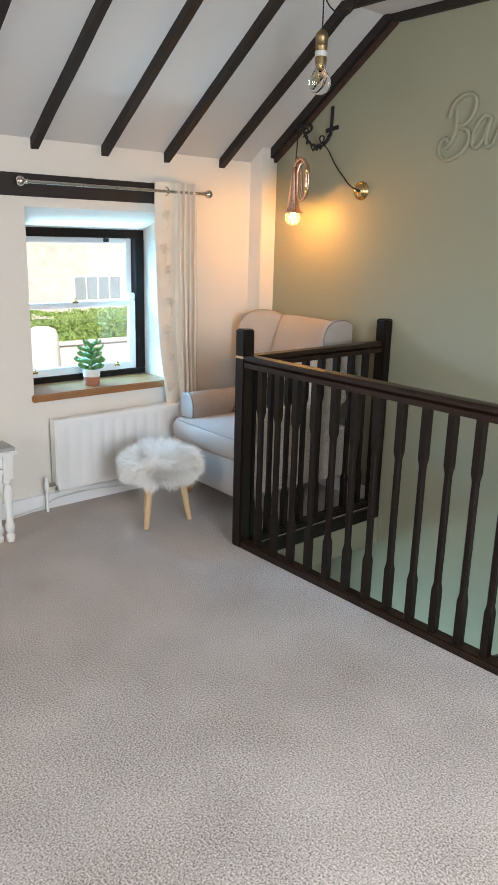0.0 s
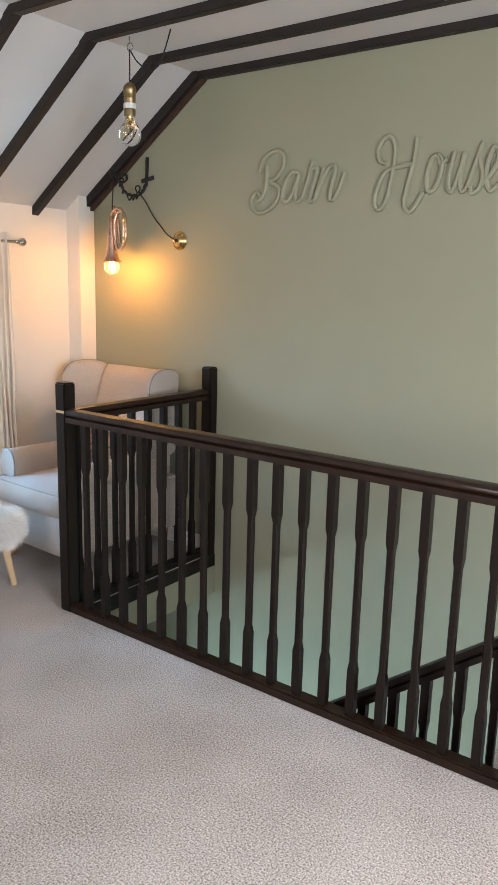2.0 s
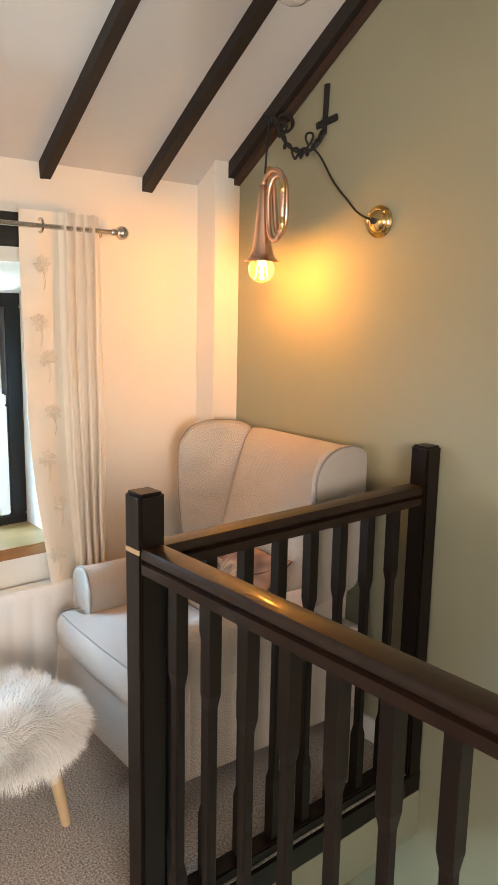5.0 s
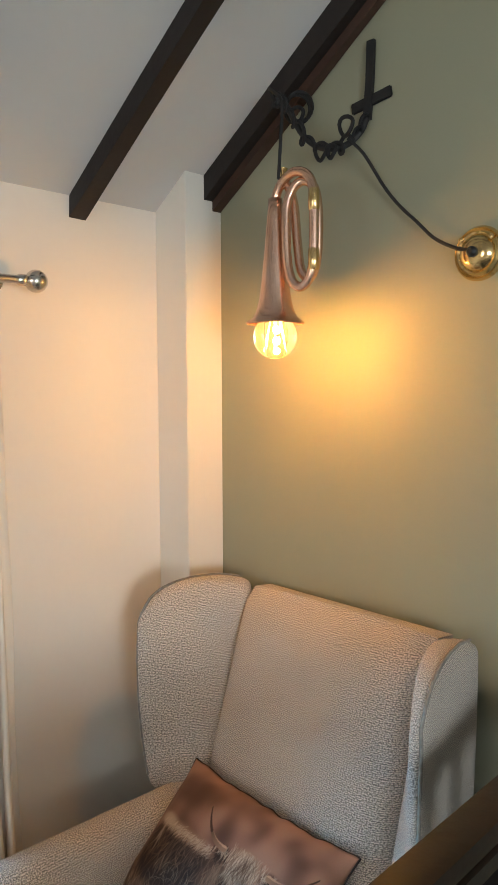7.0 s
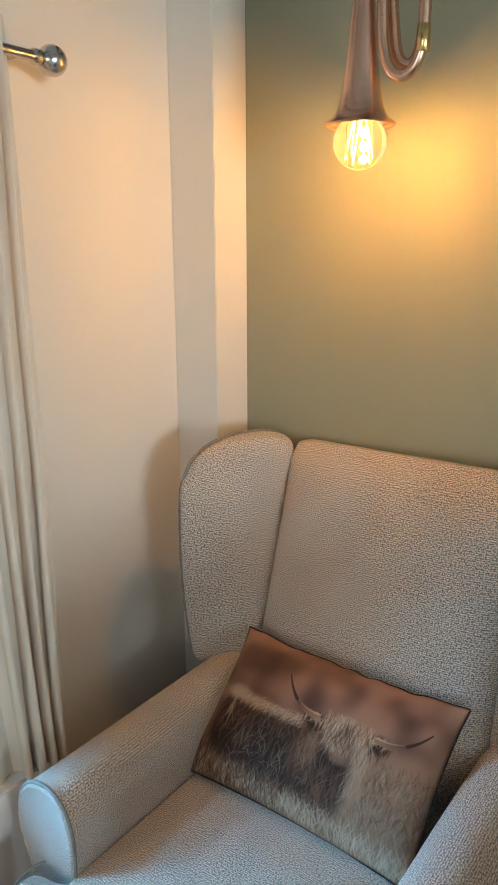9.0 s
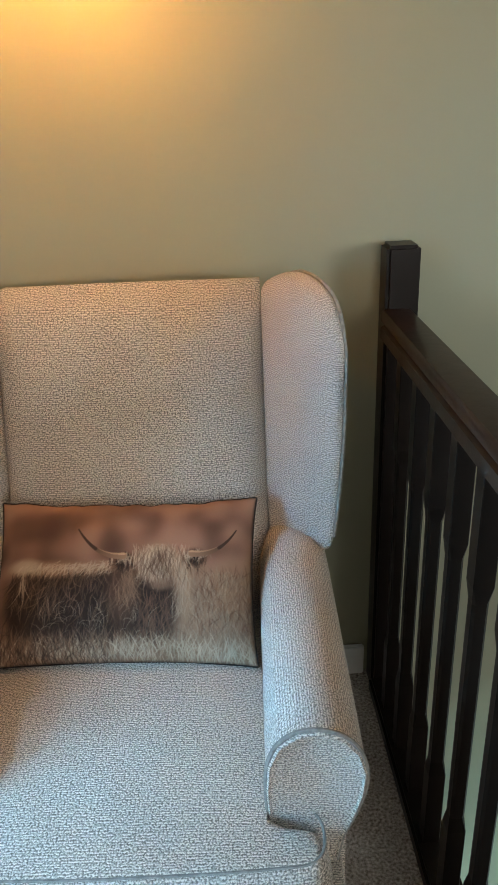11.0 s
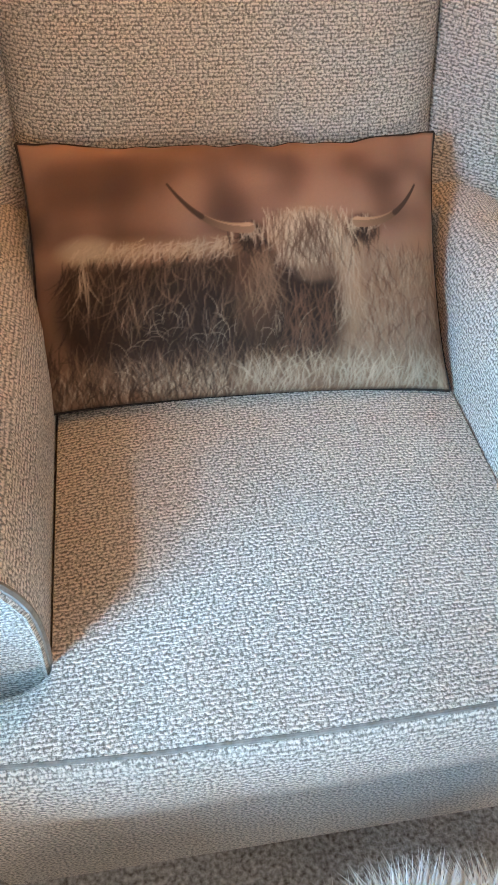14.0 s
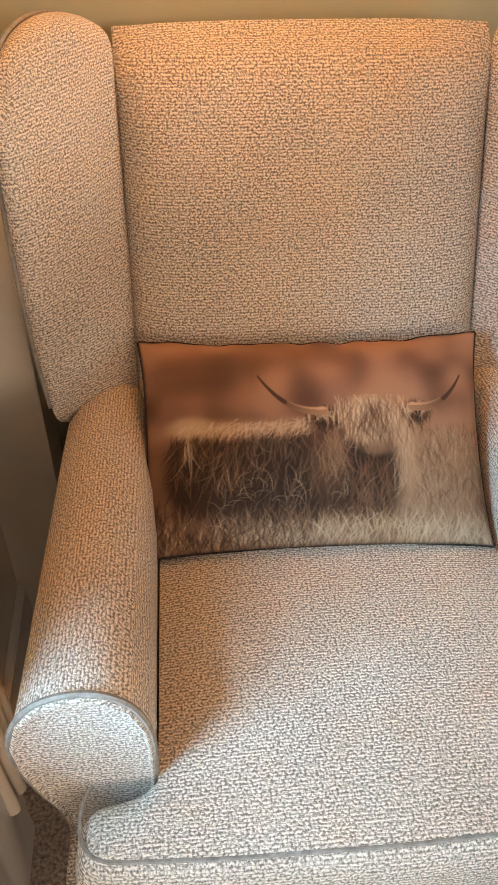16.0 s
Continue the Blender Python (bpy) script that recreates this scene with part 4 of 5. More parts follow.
cur = thing("curtain", "cream linen eyelet curtain with pale embroidered sprigs, drawn aside", "curtain", "", pose(0, 0, 0))
cloth = part("cloth", curtain_mesh(), M_CURTAIN, cur)
for y in (-0.80,):
    bm = bmesh.new()
    tube(bm, [(0.052 + 0.02 * math.cos(a), y + 0.006 * math.sin(a) * 0, 1.724 + 0.022 * math.sin(a)) for a in [2 * math.pi * k / 20 for k in range(20)]], 0.004, 6, closed=True)
    part("eyelet", bm, M_CHROME, cur, "nickel curtain eyelet")
# embroidered sprigs on the front leaf
rng = random.Random(5)
for sy, sz in ((-0.80, 1.60), (-0.815, 1.42), (-0.79, 1.30), (-0.775, 1.12), (-0.80, 0.96), (-0.76, 0.80), (-0.775, 0.62)):
    bm = bmesh.new()
    for k in range(9):
        a = 2 * math.pi * k / 9 + rng.random() * 0.3
        r = 0.022 + 0.01 * rng.random()
        c, s = math.cos(a), math.sin(a)
        ring = [(0.055, sy + c * r * t + -s * w, sz + s * r * t + c * w) for t, w in ((0.2, 0), (0.6, 0.004), (1, 0.002), (1.05, -0.002), (0.65, -0.005))]
        tube(bm, ring, 0.0016, 5, closed=True)
    tube(bm, smooth_path([(0.055, sy, sz - 0.01), (0.055, sy + 0.01, sz - 0.05), (0.054, sy + 0.004, sz - 0.08)], 4), 0.0016, 5)
    part("embroidered_sprig", bm, M_SPRIG, cur)

# ---- fur stool ----
stool = thing("fur_stool", "round white long-fur stool on splayed pale wooden legs", "stool", "", pose(0.50, -1.155, 0))
SEAT_R, SEAT_H, SEAT_C = 0.180, 0.078, 0.325


def fur_point(th, ph):
    c = math.cos(ph)
    return Vector((SEAT_R * math.cos(th) * abs(c) ** 0.7, SEAT_R * math.sin(th) * abs(c) ** 0.7, SEAT_C + SEAT_H * math.sin(ph)))


bm = bmesh.new()
rings = []
for i in range(13):
    ph = -math.pi / 2 + math.pi * (i + 0.05) / 12.1
    rings.append([fur_point(2 * math.pi * k / 28, ph) for k in range(28)])
loft(bm, rings)
pad_ob = part("seat_pad", bm, M_FUR, stool)
rng = random.Random(11)
verts, faces = [], []
for i in range(21000):
    th = rng.random() * 2 * math.pi
    ph = math.asin(rng.uniform(-0.75, 1.0))
    p = fur_point(th, ph)
    nrm = Vector((p.x / SEAT_R, p.y / SEAT_R, (p.z - SEAT_C) / SEAT_H)).normalized()
    tuft = Vector((noise.noise((p.x * 17, p.y * 17, p.z * 17)), noise.noise((p.x * 17 + 9, p.y * 17, p.z * 17)), noise.noise((p.x * 17, p.y * 17 + 5, p.z * 17))))
    way = Vector((tuft.x + 0.45 * p.x / SEAT_R, tuft.y + 0.45 * p.y / SEAT_R, tuft.z - 0.35 * (1 - max(0, nrm.z))))
    d = (nrm * 0.55 + way * 0.8 + Vector((rng.gauss(0, 0.2), rng.gauss(0, 0.2), rng.gauss(0, 0.12)))).normalized()
    ln = rng.uniform(0.028, 0.068)
    side = d.cross(Vector((rng.gauss(0, 1), rng.gauss(0, 1), rng.gauss(0, 1)))).normalized() * rng.uniform(0.0007, 0.0013)
    m_ = p + d * ln * 0.55 + Vector((0, 0, -0.004))
    e_ = p + d * ln + Vector((0, 0, -0.016 * (1 - max(0, nrm.z)))) + tuft * 0.02
    b0 = len(verts)
    verts += [p - side, p + side, m_ + side * 0.8, m_ - side * 0.8, e_]
    faces += [(b0, b0 + 1, b0 + 2, b0 + 3), (b0 + 3, b0 + 2, b0 + 4)]
me = bpy.data.meshes.new("fur")
me.from_pydata([tuple(v) for v in verts], [], faces)
me.materials.append(M_FUR)
fur = new("fur", me)
fur.parent = stool
fur["kind"] = "stuff"
for a in (-63, 58, 178):
    ca, sa = math.cos(radians(a)), math.sin(radians(a))
    bm = bmesh.new()
    p0, p1 = Vector((0.155 * ca, 0.155 * sa, 0.0)), Vector((0.105 * ca, 0.105 * sa, 0.285))
    tube(bm, [p0, p0.lerp(p1, 0.02), p0.lerp(p1, 0.5), p1], 0.015, 14, radii=[0.0125, 0.0145, 0.0175, 0.021])
    part("leg", bm, M_BEECH, stool, "pale tapered wooden leg")

# ---- bugle lamp ----
BX, BY, BZ = 0.440, -0.195, 1.630
bugle = thing("bugle_lamp", "copper and brass bugle turned into a hanging lamp, lit", "lamp", "", pose(BX, BY, BZ))
bm = bmesh.new()
bell = [(0.0560, 0.0), (0.0575, 0.002), (0.0545, 0.004), (0.043, 0.012), (0.0355, 0.028), (0.030, 0.052), (0.026, 0.085), (0.022, 0.125), (0.018, 0.17), (0.0145, 0.21), (0.012, 0.245)]
lathe(bm, bell, 36)
bmesh.ops.delete(bm, geom=[f for f in bm.faces if len(f.verts) > 4], context="FACES")
bl = part("bell", bm, M_COPPER, bugle, "flared copper bell with engraved lines")
md = bl.modifiers.new("wall", "SOLIDIFY")
md.thickness = 0.0016
md.offset = 1
bm = bmesh.new()
for k in range(26):
    a = 2 * math.pi * k / 26
    line = [(r * 1.012 * math.cos(a), r * 1.012 * math.sin(a), h) for r, h in bell[4:9]]
    tube(bm, line, 0.0007, 4)
part("engraving", bm, M_BEAM_RED, bl, "fine engraved lines")
cyc = [(0.0, 0, 0.235), (0.004, 0, 0.270), (0.022, 0, 0.300), (0.054, 0.004, 0.313), (0.086, 0.008, 0.299), (0.104, 0.010, 0.262), (0.107, 0.010, 0.19), (0.106, 0.010, 0.12),
       (0.097, 0.010, 0.082), (0.076, 0.010, 0.066), (0.054, 0.010, 0.078), (0.041, 0.010, 0.115), (0.037, 0.010, 0.18), (0.038, 0.008, 0.235), (0.047, 0.002, 0.272), (0.066, -0.006, 0.290),
       (0.088, -0.012, 0.272), (0.098, -0.013, 0.215), (0.098, -0.013, 0.14), (0.089, -0.013, 0.098), (0.074, -0.013, 0.086), (0.056, -0.013, 0.102), (0.046, -0.013, 0.16), (0.038, -0.013, 0.235), (0.024, -0.013, 0.285), (0.010, -0.010, 0.306)]
cyc = [(x, -y, z if z < 0.2 else 0.2 + (z - 0.2) * 0.76) for x, y, z in cyc]
bm = bmesh.new()
tube(bm, smooth_path(cyc, 6), 0.0092, 14)
part("tubing", bm, M_COPPER, bugle)
for z in (0.115, 0.225):
    bm = bmesh.new()
    lathe(bm, [(0.0092, -0.02), (0.0106, -0.018), (0.0106, 0.018), (0.0092, 0.02)], 16, (0.1065, -0.010, z))
    part("ferrule", bm, M_BRASS, bugle, "brass ferrule")
bm = bmesh.new()
lathe(bm, [(0.004, -0.012), (0.006, 0.0), (0.005, 0.01), (0.010, 0.018), (0.011, 0.022), (0.006, 0.020), (0.003, 0.015)], 16, (0.010, 0.010, 0.281))
part("mouthpiece", bm, M_BRASS, bugle, "brass mouthpiece")
bm = bmesh.new()
GR = 0.0445
lathe(bm, [(0.0, -0.0705)] + [(GR * math.sin(a), -0.026 - GR * math.cos(a)) for a in [0.12 + 0.19 * k for k in range(13)]] + [(0.025, 0.022), (0.017, 0.03)], 28)
gl = part("globe", bm, M_AMBER, bugle, "round clear bulb glowing warm")
gl.visible_shadow = False
M_FILAMENT = glow_material("glowing_filament", (1.0, 0.62, 0.24), 24.0)
for k in range(6):
    a = 2 * math.pi * k / 6
    bm = bmesh.new()
    tube(bm, [(0.008 * math.cos(a), 0.008 * math.sin(a), -0.004), (0.017 * math.cos(a + 0.3), 0.017 * math.sin(a + 0.3), -0.045)], 0.0007, 6)
    part("filament", bm, M_FILAMENT, bugle, "glowing filament")
# wires added and angled so their shadows streak the glow on the wall
for a in (radians(53), radians(200)):
    ca, sa = 0.015 * math.cos(a), 0.015 * math.sin(a)
    bm = bmesh.new()
    tube(bm, [(0.3 * ca, 0.3 * sa, 0.0), (ca, sa, -0.008), (ca, sa, -0.056), (0.6 * ca, 0.6 * sa, -0.060)], 0.0009, 6)
    part("shadow_wire", bm, M_IRON, bugle, "dark wire added to streak the wall glow with shadow")
bm = bmesh.new()
lathe(bm, [(0.013, -0.002), (0.016, 0.0), (0.016, 0.035), (0.010, 0.045)], 16)
part("socket", bm, M_BRASS, bugle)

# iron hook on the wall with the cord wound about it
hook = thing("wall_hook", "black iron bar hook with a cross plate on the green wall", "hook", "", pose(0.53, 0, 2.10))
bm = bmesh.new()
loft(bm, [[(x + w, y, z) for w, y in ((-0.0085, -0.003), (0.0085, -0.003), (0.0085, -0.012), (-0.0085, -0.012))] for x, z in ((0.004, 0.105), (0.002, 0.03), (-0.004, -0.05))])
part("bar", bm, M_IRON, hook)
bm = boxm(-0.05, 0.05, -0.008, -0.001, -0.012, 0.012, 0.003)
bmesh.ops.rotate(bm, verts=bm.verts[:], cent=(0, 0, 0), matrix=Matrix.Rotation(radians(-9), 3, "Y"))
bmesh.ops.translate(bm, verts=bm.verts[:], vec=(0.004, 0.0, -0.012))
part("cross_plate", bm, M_IRON, hook)
arm = smooth_path([(-0.004, -0.008, -0.045), (-0.012, -0.02, -0.075), (-0.034, -0.035, -0.098), (-0.062, -0.05, -0.104), (-0.098, -0.06, -0.092), (-0.128, -0.07, -0.062), (-0.150, -0.078, -0.02), (-0.168, -0.085, 0.012), (-0.182, -0.09, 0.004)], 8)
bm = bmesh.new()
tube(bm, arm, 0.0065, 10)
part("arm", bm, M_IRON, hook)
bm = bmesh.new()
ws = []
for i, p in enumerate(arm):
    a = i * 0.95
    k = 0.010 if i % 21 < 15 else 0.017
    ws.append(p + Vector((k * math.cos(a) * 0.7, -abs(0.006), k * math.sin(a))))
tube(bm, smooth_path(ws, 2), 0.0042, 7)
for cx, cz, r in ((-0.085, -0.108, 0.014), (-0.058, -0.112, 0.011), (-0.02, -0.07, 0.016), (-0.15, -0.02, 0.016)):
    tube(bm, [(cx + r * math.cos(a), -0.058 + 0.004 * math.sin(2 * a), cz + r * 1.2 * math.sin(a)) for a in [2 * math.pi * k / 18 for k in range(18)]], 0.0042, 7, closed=True)
wrap = new("lamp_cord", mesh_of("lamp_cord", bm, M_CORD))
wrap.matrix_world = hook.matrix_world
tagged(wrap, "black twisted cord wound round the iron hook", "cord")
bm = bmesh.new()
tube(bm, smooth_path([(0.505, -0.045, 2.010), (0.535, -0.03, 1.975), (0.577, -0.018, 1.905), (0.612, -0.014, 1.862), (0.65, -0.014, 1.827), (0.69, -0.016, 1.790), (0.735, -0.022, 1.766), (0.778, -0.034, 1.753)], 6), 0.0035, 8)
tagged(new("lamp_cord", mesh_of("lamp_cord", bm, M_CORD)), "black cord from the hook to the brass rose", "cord")
bm = bmesh.new()
tube(bm, smooth_path([(0.348, -0.10, 2.11), (0.36, -0.125, 2.125), (0.40, -0.16, 2.10), (0.452, -0.19, 2.06), (0.457, -0.197, 2.0), (0.452, -0.199, 1.910)], 6), 0.0036, 8)
for k in range(2):
    tube(bm, [(0.37 + 0.006 * k + 0.02 * math.cos(a), -0.045 + 0.035 * math.sin(a), 2.10 + 0.004 * k + 0.022 * math.cos(a + 0.4)) for a in [2 * math.pi * j / 18 for j in range(18)]], 0.0042, 7, closed=True)
tagged(new("lamp_cord", mesh_of("lamp_cord", bm, M_CORD)), "black cord wound round the rafter end holding the bugle lamp", "cord")
rose = thing("ceiling_rose", "polished brass cord rose on the green wall", "light fitting", "", pose(0.78, 0, 1.751))
bm = bmesh.new()
lathe(bm, [(0.050, -0.001), (0.051, -0.006), (0.047, -0.012), (0.045, -0.010), (0.041, -0.014), (0.038, -0.020), (0.034, -0.018), (0.028, -0.026), (0.020, -0.030), (0.010, -0.032)], 32, (0, 0, 0), "y")
part("plate", bm, M_BRASS, rose)
bm = bmesh.new()
lathe(bm, [(0.010, -0.030), (0.010, -0.038), (0.005, -0.044)], 14, (0, 0, 0), "y")
part("cord_grip", bm, M_IRON, rose)
for sx in (-0.03, 0.03):
    bm = bmesh.new()
    lathe(bm, [(0.005, -0.012), (0.005, -0.022), (0.002, -0.024)], 10, (sx, 0, 0.026), "y")
    part("screw", bm, M_BRASS, rose)

# ---- pendant bulb ----
PK = 1.32
pend = thing("pendant_bulb", "unlit clear filament bulb in a brass holder on black cord", "pendant lamp", "", pose(1.12, -0.715, 2.277))
bm = bmesh.new()
tube(bm, [(0, 0, 0.075), (0.001, 0, 0.15), (0, 0, 0.222)], 0.0032, 8)
tube(bm, smooth_path([(0, 0, 0.222), (0.02, 0.03, 0.175), (0.045, 0.075, 0.150), (0.075, 0.10, 0.17), (0.10, 0.11, 0.225), (0.125, 0.115, 0.29), (0.135, 0.115, 0.316)], 7), 0.0032, 8)
part("cord", bm, M_CORD, pend)
bm = bmesh.new()
tube(bm, [(0.016 * math.cos(a), 0.003, 0.232 + 0.016 * math.sin(a)) for a in [2 * math.pi * k / 22 for k in range(22)]], 0.0022, 7, closed=True)
tube(bm, [(0, 0, 0.246), (0, 0, 0.272)], 0.003, 8)
part("ring_hook", bm, M_CHROME, pend, "steel ring hook")
bm = bmesh.new()
lathe(bm, [(PK * r, PK * h - 0.02) for r, h in [(0.004, 0.084), (0.012, 0.080), (0.020, 0.070), (0.0215, 0.058), (0.0205, 0.056), (0.0195, 0.035), (0.0205, 0.033), (0.0195, 0.03), (0.0185, 0.0), (0.0195, -0.004), (0.0185, -0.022), (0.015, -0.022)]], 24)
part("holder", bm, M_AGED, pend, "aged brass bulb holder")
bm = bmesh.new()
lathe(bm, [(PK * r, PK * h - 0.02) for r, h in [(0.0205, 0.002), (0.0208, 0.004), (0.0208, 0.016), (0.0203, 0.018)]], 24)
part("paper_sticker", bm, M_WHITE2, pend, "small white sticker")
bm = bmesh.new()
lathe(bm, [(PK * r, PK * h - 0.02) for r, h in [(0.016, -0.020), (0.017, -0.032), (0.024, -0.045)] + [(0.0375 * math.sin(a), -0.078 + 0.0375 * math.cos(a)) for a in [0.85 + 0.23 * k for k in range(11)]]], 28)
g = part("bulb", bm, M_GLASS, pend, "clear glass bulb")
bm = bmesh.new()
for k in range(5):
    a = 2 * math.pi * k / 5
    tube(bm, [(0.004 * math.cos(a), 0.004 * math.sin(a), -0.03), (0.012 * math.cos(a), 0.012 * math.sin(a), -0.055), (0.009 * math.cos(a + 0.6), 0.009 * math.sin(a + 0.6), -0.085)], 0.0007, 5)
lathe(bm, [(0.006, -0.02), (0.005, -0.045), (0.002, -0.055)], 10)
bmesh.ops.transform(bm, matrix=Matrix.Translation((0, 0, -0.02)) @ Matrix.Scale(PK, 4), verts=bm.verts[:])
part("filament", bm, M_BRASS, pend)

# ---- raised script on the green wall ----
STROKES = {
    "B": [[(.12, .68), (.2, .92), (.4, 1.04), (.53, .95), (.53, .75), (.42, .58), (.3, .53), (.45, .44), (.47, .28), (.36, .1), (.15, 0), (.02, .08), (0, .25), (.08, .36), (.15, .28)], [(.25, .8), (.25, .5), (.18, .28), (.1, .2)]],
    "a": [[(.8, .62), (.7, .66), (.58, .5), (.53, .25), (.6, .17), (.7, .3), (.8, .62), (.75, .3), (.78, .17), (.86, .2)]],
    "r": [[(.86, .2), (.95, .5), (1.02, .82), (1.0, .68), (1.1, .68), (1.04, .4), (.99, .17), (1.06, .17)]],
    "n": [[(1.2, .7), (1.16, .5), (1.07, .18), (1.18, .5), (1.3, .7), (1.38, .66), (1.34, .4), (1.31, .2), (1.38, .17), (1.46, .35), (1.53, .6)]],
    "H": [[(.2, .68), (.08, .72), (.02, .88), (.1, 1.05), (.25, 1.1), (.36, 1.0), (.38, .8), (.33, .4), (.25, .1), (.1, -.05), (.0, .05), (.05, .3), (.2, .55), (.5, .62), (.8, .65)], [(.82, 1.05), (.78, .7), (.66, .25), (.63, .02), (.75, -.1), (.9, .05), (1.0, .2)]],
    "o": [[(1.25, .75), (1.12, .68), (1.05, .4), (1.1, .2), (1.25, .28), (1.34, .6), (1.25, .75), (1.3, .62), (1.44, .68)]],
    "u": [[(1.56, .78), (1.48, .4), (1.52, .18), (1.62, .28), (1.76, .75), (1.7, .4), (1.74, .18), (1.84, .22)]],
    "s": [[(1.84, .22), (1.96, .55), (2.08, .88), (2.04, .65), (2.12, .4), (2.06, .2), (1.94, .14), (1.9, .24)]],
    "e": [[(2.1, .25), (2.3, .45), (2.38, .68), (2.3, .8), (2.2, .62), (2.18, .35), (2.28, .16), (2.5, .34)]],
}


def word(letters, x0, z0, sx, sz):
    w = thing("wall_lettering", "raised cursive word " + letters + " painted the same sage green as the wall", "lettering", "wall words", pose(x0, 0, z0))
    for c in letters:
        bm = bmesh.new()
        for st in STROKES[c]:
            tube(bm, smooth_path([(x * sx, -0.006, z * sz) for x, z in st], 6), 0.0120, 8)
        for v in bm.verts:
            v.co.y = -0.004 + (v.co.y + 0.006) * 1.25
        part("letter", bm, M_GREEN, w)
    return w


word("Barn", 1.272, 1.880, 0.348, 0.280)
word("House", 1.966, 1.885, 0.233, 0.270)

# ---- plant on the sill ----
plant = thing("potted_succulent", "small green succulent in a white and terracotta pot", "potted plant", "", pose(-0.12, -1.205, 0.65))
bm = bmesh.new()
lathe(bm, [(0.040, 0.0), (0.043, 0.003), (0.047, 0.05)], 24)
part("pot_base", bm, M_TERRA, plant, "terracotta lower pot")
bm = bmesh.new()
lathe(bm, [(0.0475, 0.05), (0.050, 0.088), (0.0495, 0.092), (0.045, 0.092), (0.043, 0.080), (0.01, 0.078)], 24)
part("pot_rim", bm, M_WHITE2, plant, "white glazed rim")
rng = random.Random(3)
for tier, (zz, rr, k) in enumerate(((0.10, 0.075, 9), (0.135, 0.085, 10), (0.17, 0.07, 9), (0.20, 0.075, 8), (0.235, 0.05, 6))):
    for i in range(k):
        a = 2 * math.pi * i / k + tier * 0.5 + rng.uniform(-0.2, 0.2)
        ca, sa = math.cos(a), math.sin(a)
        r = rr * rng.uniform(0.8, 1.15)
        bm = bmesh.new()
        pth = smooth_path([(0.004 * ca, 0.004 * sa, zz - 0.02), (r * 0.4 * ca, r * 0.4 * sa, zz), (r * 0.8 * ca, r * 0.8 * sa, zz + 0.006), (r * ca, r * sa, zz + 0.022)], 3)
        nn = len(pth)
        tube(bm, pth, 0.006, 6, radii=[0.003 + 0.0065 * math.sin(math.pi * (0.12 + 0.8 * j / nn)) for j in range(nn)])
        part("leaf", bm, M_LEAF, plant)
bm = bmesh.new()
tube(bm, [(0, 0, 0.07), (0.002, 0, 0.15), (0, 0.002, 0.235)], 0.006, 8)
part("stem", bm, M_LEAF, plant)

# ---- white side table at the window wall ----
def side_table(m, y1, x1, h, label):
    t = thing("side_table", label, "table", "nest of tables", m)
    part("tabletop", boxm(-0.17, x1, -y1, y1, h - 0.022, h, 0.006), M_WHITE2, t)
    part("apron", boxm(-0.14, x1 - 0.03, 0.04 - y1, y1 - 0.04, h - 0.087, h - 0.022, 0.003), M_WHITE2, t)
    for sx in (-0.125, x1 - 0.04):
        for sy in (0.05 - y1, y1 - 0.05):
            k = h / 0.472
            bm = bmesh.new()
            prof = [(0.014, 0.0), (0.020, 0.01), (0.022, 0.035), (0.013, 0.05), (0.021, 0.06), (0.024, 0.085), (0.017, 0.11), (0.015, 0.16), (0.019, 0.20), (0.025, 0.25), (0.021, 0.285), (0.013, 0.30), (0.023, 0.312), (0.023, 0.33)]
            lathe(bm, [(r, z * k) for r, z in prof], 20, (sx, sy, 0))
            box(bm, sx - 0.024, sx + 0.024, sy - 0.024, sy + 0.024, 0.33 * k, h - 0.020, 0.002)
            part("leg", bm, M_WHITE2, t, "turned white leg")
    return t


side_table(pose(0.17, -2.17, 0), 0.31, 0.165, 0.472, "larger white painted side table with turned legs")
side_table(pose(0.165, -2.165, 0), 0.255, 0.150, 0.380, "smaller white side table nested under the larger one")
bk = thing("book", "closed book with grey cover on the side table", "book", "", pose(0.24, -1.97, 0.472))
part("cover", boxm(-0.07, 0.085, -0.1, 0.1, 0, 0.016, 0.003), M_STONE, bk)
part("pages", boxm(-0.068, 0.083, -0.097, 0.102, 0.003, 0.013), M_WHITE2, bk, "white page block")

# ---- outdoors beyond the window ----
GZ = -2.75
bm = bmesh.new()
bmesh.ops.create_grid(bm, x_segments=40, y_segments=40, size=400)
bmesh.ops.translate(bm, verts=bm.verts[:], vec=(0, 0, GZ))
structure("ground", bm, M_GRASS, "grass around the house")
bm = bmesh.new()
loft(bm, [[(-9.5, -60, GZ + 0.02), (-9.5, 60, GZ + 0.02)], [(-16.0, -60, GZ + 0.02), (-16.0, 60, GZ + 0.02)]], cap=False, close=False)
structure("road", bm, M_GRAVEL, "pale gravel lane")


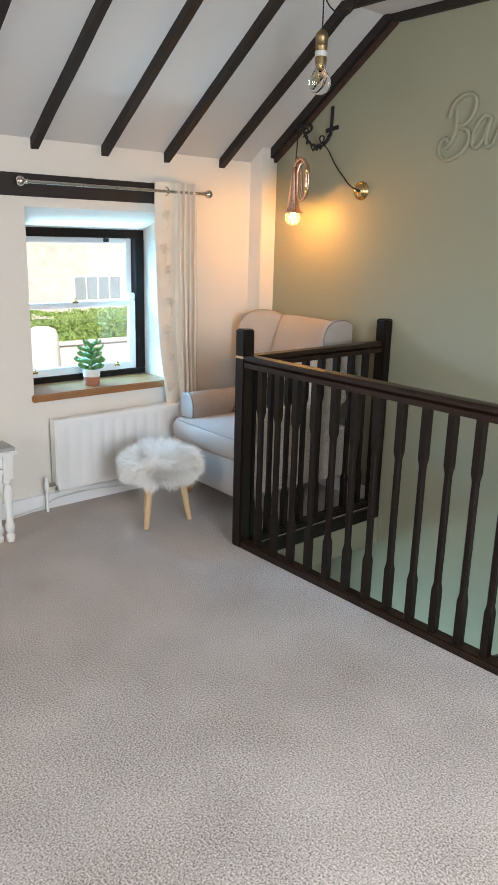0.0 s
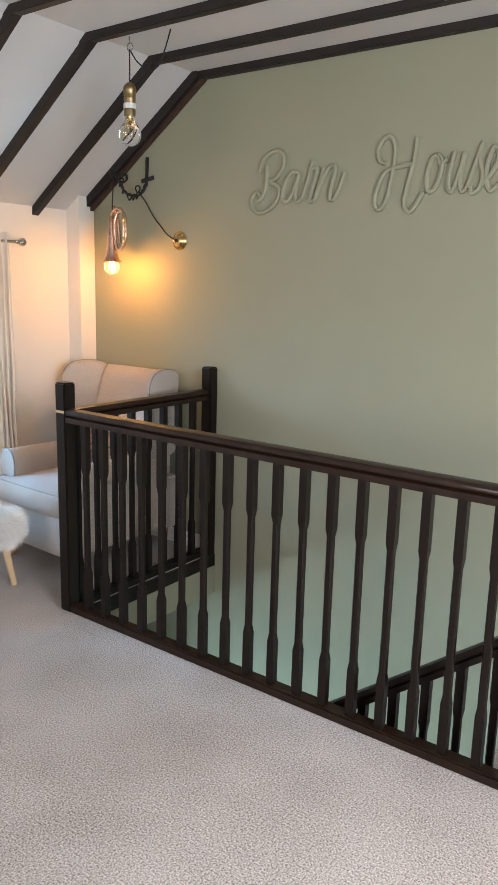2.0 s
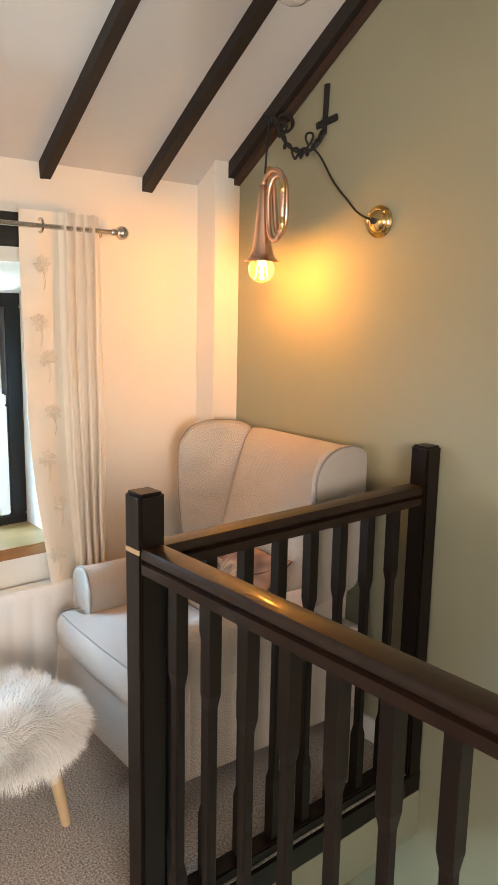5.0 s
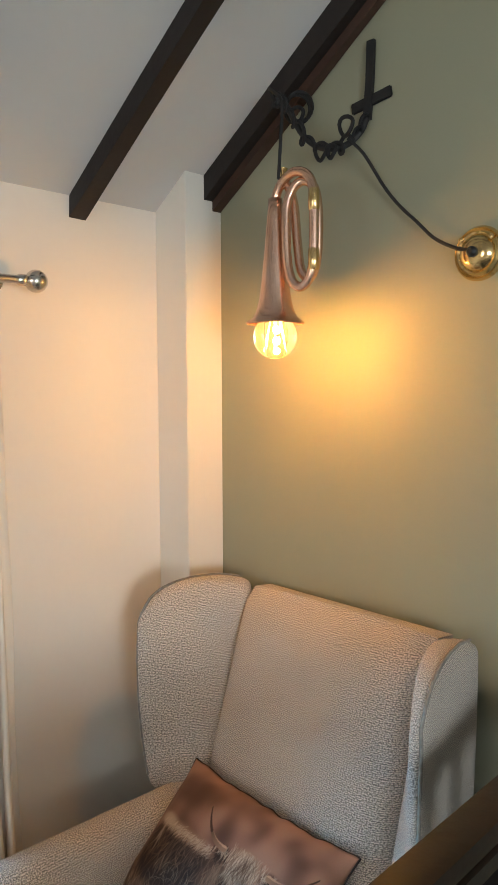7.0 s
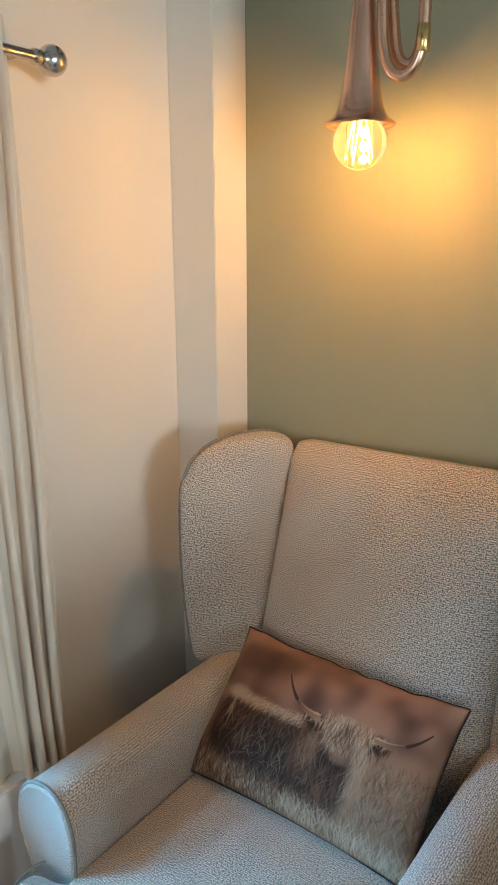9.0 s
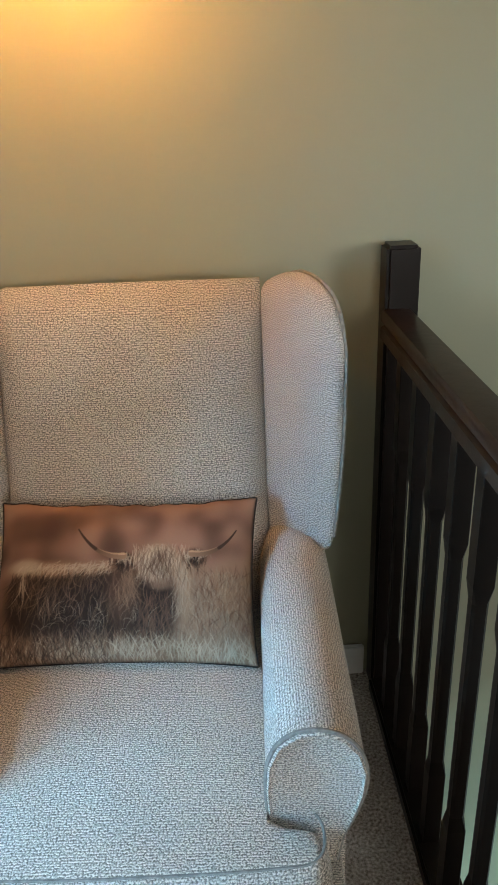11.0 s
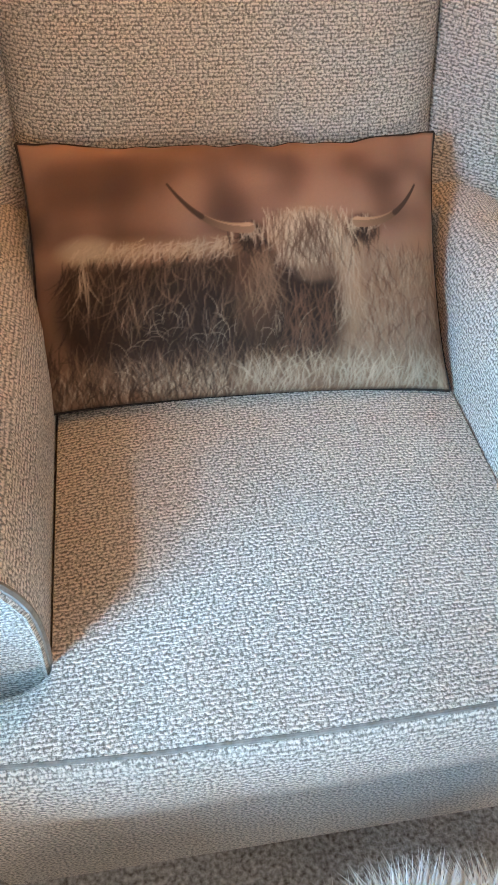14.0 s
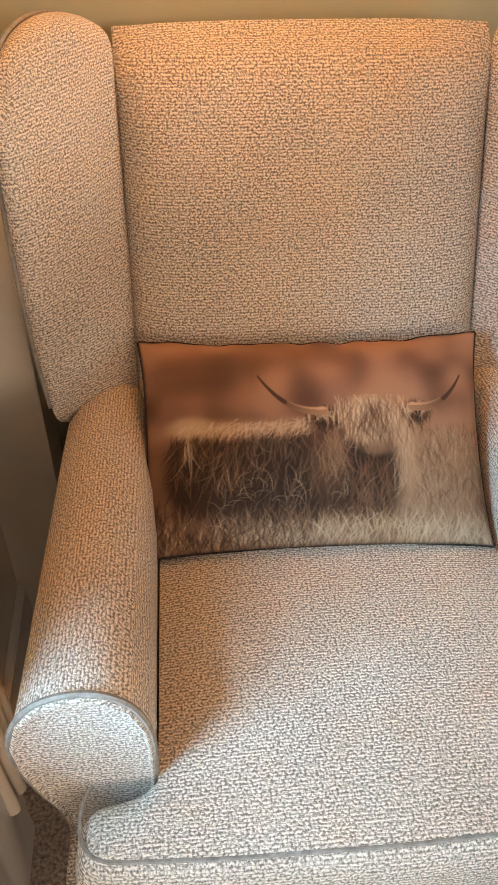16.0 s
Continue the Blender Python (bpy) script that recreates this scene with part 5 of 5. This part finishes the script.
def hedge(x0, x1, y0, y1, h, seed):
    r = random.Random(seed)
    vs, fs = [], []
    for i in range(26000):
        y = r.uniform(y0, y1)
        s = r.random()
        top = h + 0.22 * noise.noise((y * 0.8, seed, 0)) + 0.1 * noise.noise((y * 3, seed, 3))
        if s < 0.4:
            p = Vector((r.uniform(x0, x1), y, top - 0.1 * r.random()))
        else:
            p = Vector((x1 + r.gauss(0, 0.08), y, r.uniform(0.0, top)))
        a = Vector((r.gauss(0, 1), r.gauss(0, 1), r.gauss(0, 1))).normalized() * r.uniform(0.03, 0.065)
        b = a.cross(Vector((r.gauss(0, 1), r.gauss(0, 1), r.gauss(0, 1)))).normalized() * 0.028
        k = len(vs)
        vs += [p - a, p + b, p + a, p - b]
        fs.append((k, k + 1, k + 2, k + 3))
    me = bpy.data.meshes.new("leaves")
    me.from_pydata([tuple(v) for v in vs], [], fs)
    me.materials.append(M_HEDGE)
    t = thing("hedge", "clipped green garden hedge beyond the lane", "hedge", "", pose(0, 0, GZ))
    o = new("leaves", me)
    o.parent = t
    o["kind"] = "stuff"
    part("core", boxm(x0 + 0.1, x1 - 0.1, y0, y1, 0, h - 0.25, 0.1), M_HEDGE, t)
    return t


hedge(-19.5, -17.7, 3.0, 24.0, 1.75, 4)
house = thing("stone_house", "pale stone house with slate roof across the lane", "house", "", pose(-34, 15, GZ))
part("wall", boxm(-4, 4, -12, 12, 0, 4.6, 0.02), M_STONE, house)
bm = bmesh.new()
loft(bm, [[(-4.4, y, 4.5), (0, y, 7.4), (4.4, y, 4.5)] for y in (-12.3, 12.3)])
part("roof", bm, M_SLATE, house, "slate roof")
for y in (-9.5, -4.5, 0.75, 6.0, 10.5):
    w = part("window", boxm(3.98, 4.04, y - 1.35, y + 1.35, 1.0, 2.25, 0.02), M_WHITE, house, "white framed window")
    for i in range(4):
        part("pane", boxm(4.03, 4.06, y - 1.27 + 0.65 * i, y - 0.69 + 0.65 * i, 1.08, 2.17), M_PANE, w)
# wall added in place of the brightly lit gravel below the hedge
low_wall = thing("gravel_standin_wall", "low pale stone wall standing in for bright gravel below the hedge", "wall", "", pose(-17.4, 13, GZ))
part("stonework", boxm(-0.22, 0.22, -11, 11, 0, 0.9, 0.03), M_STONE, low_wall)
part("coping", boxm(-0.27, 0.27, -11.05, 11.05, 0.9, 0.98, 0.02), M_STONE, low_wall)
pillar = thing("gate_pillar", "rounded pale stone gate pillar beside the lane", "pillar", "", pose(-16.6, 6.3, GZ))
bm = bmesh.new()
lathe(bm, [(0.50, 0.0), (0.52, 0.3), (0.49, 0.9), (0.47, 1.35), (0.40, 1.52), (0.22, 1.60), (0.0, 1.62)], 18)
part("pillar_stone", bm, M_STONE, pillar)
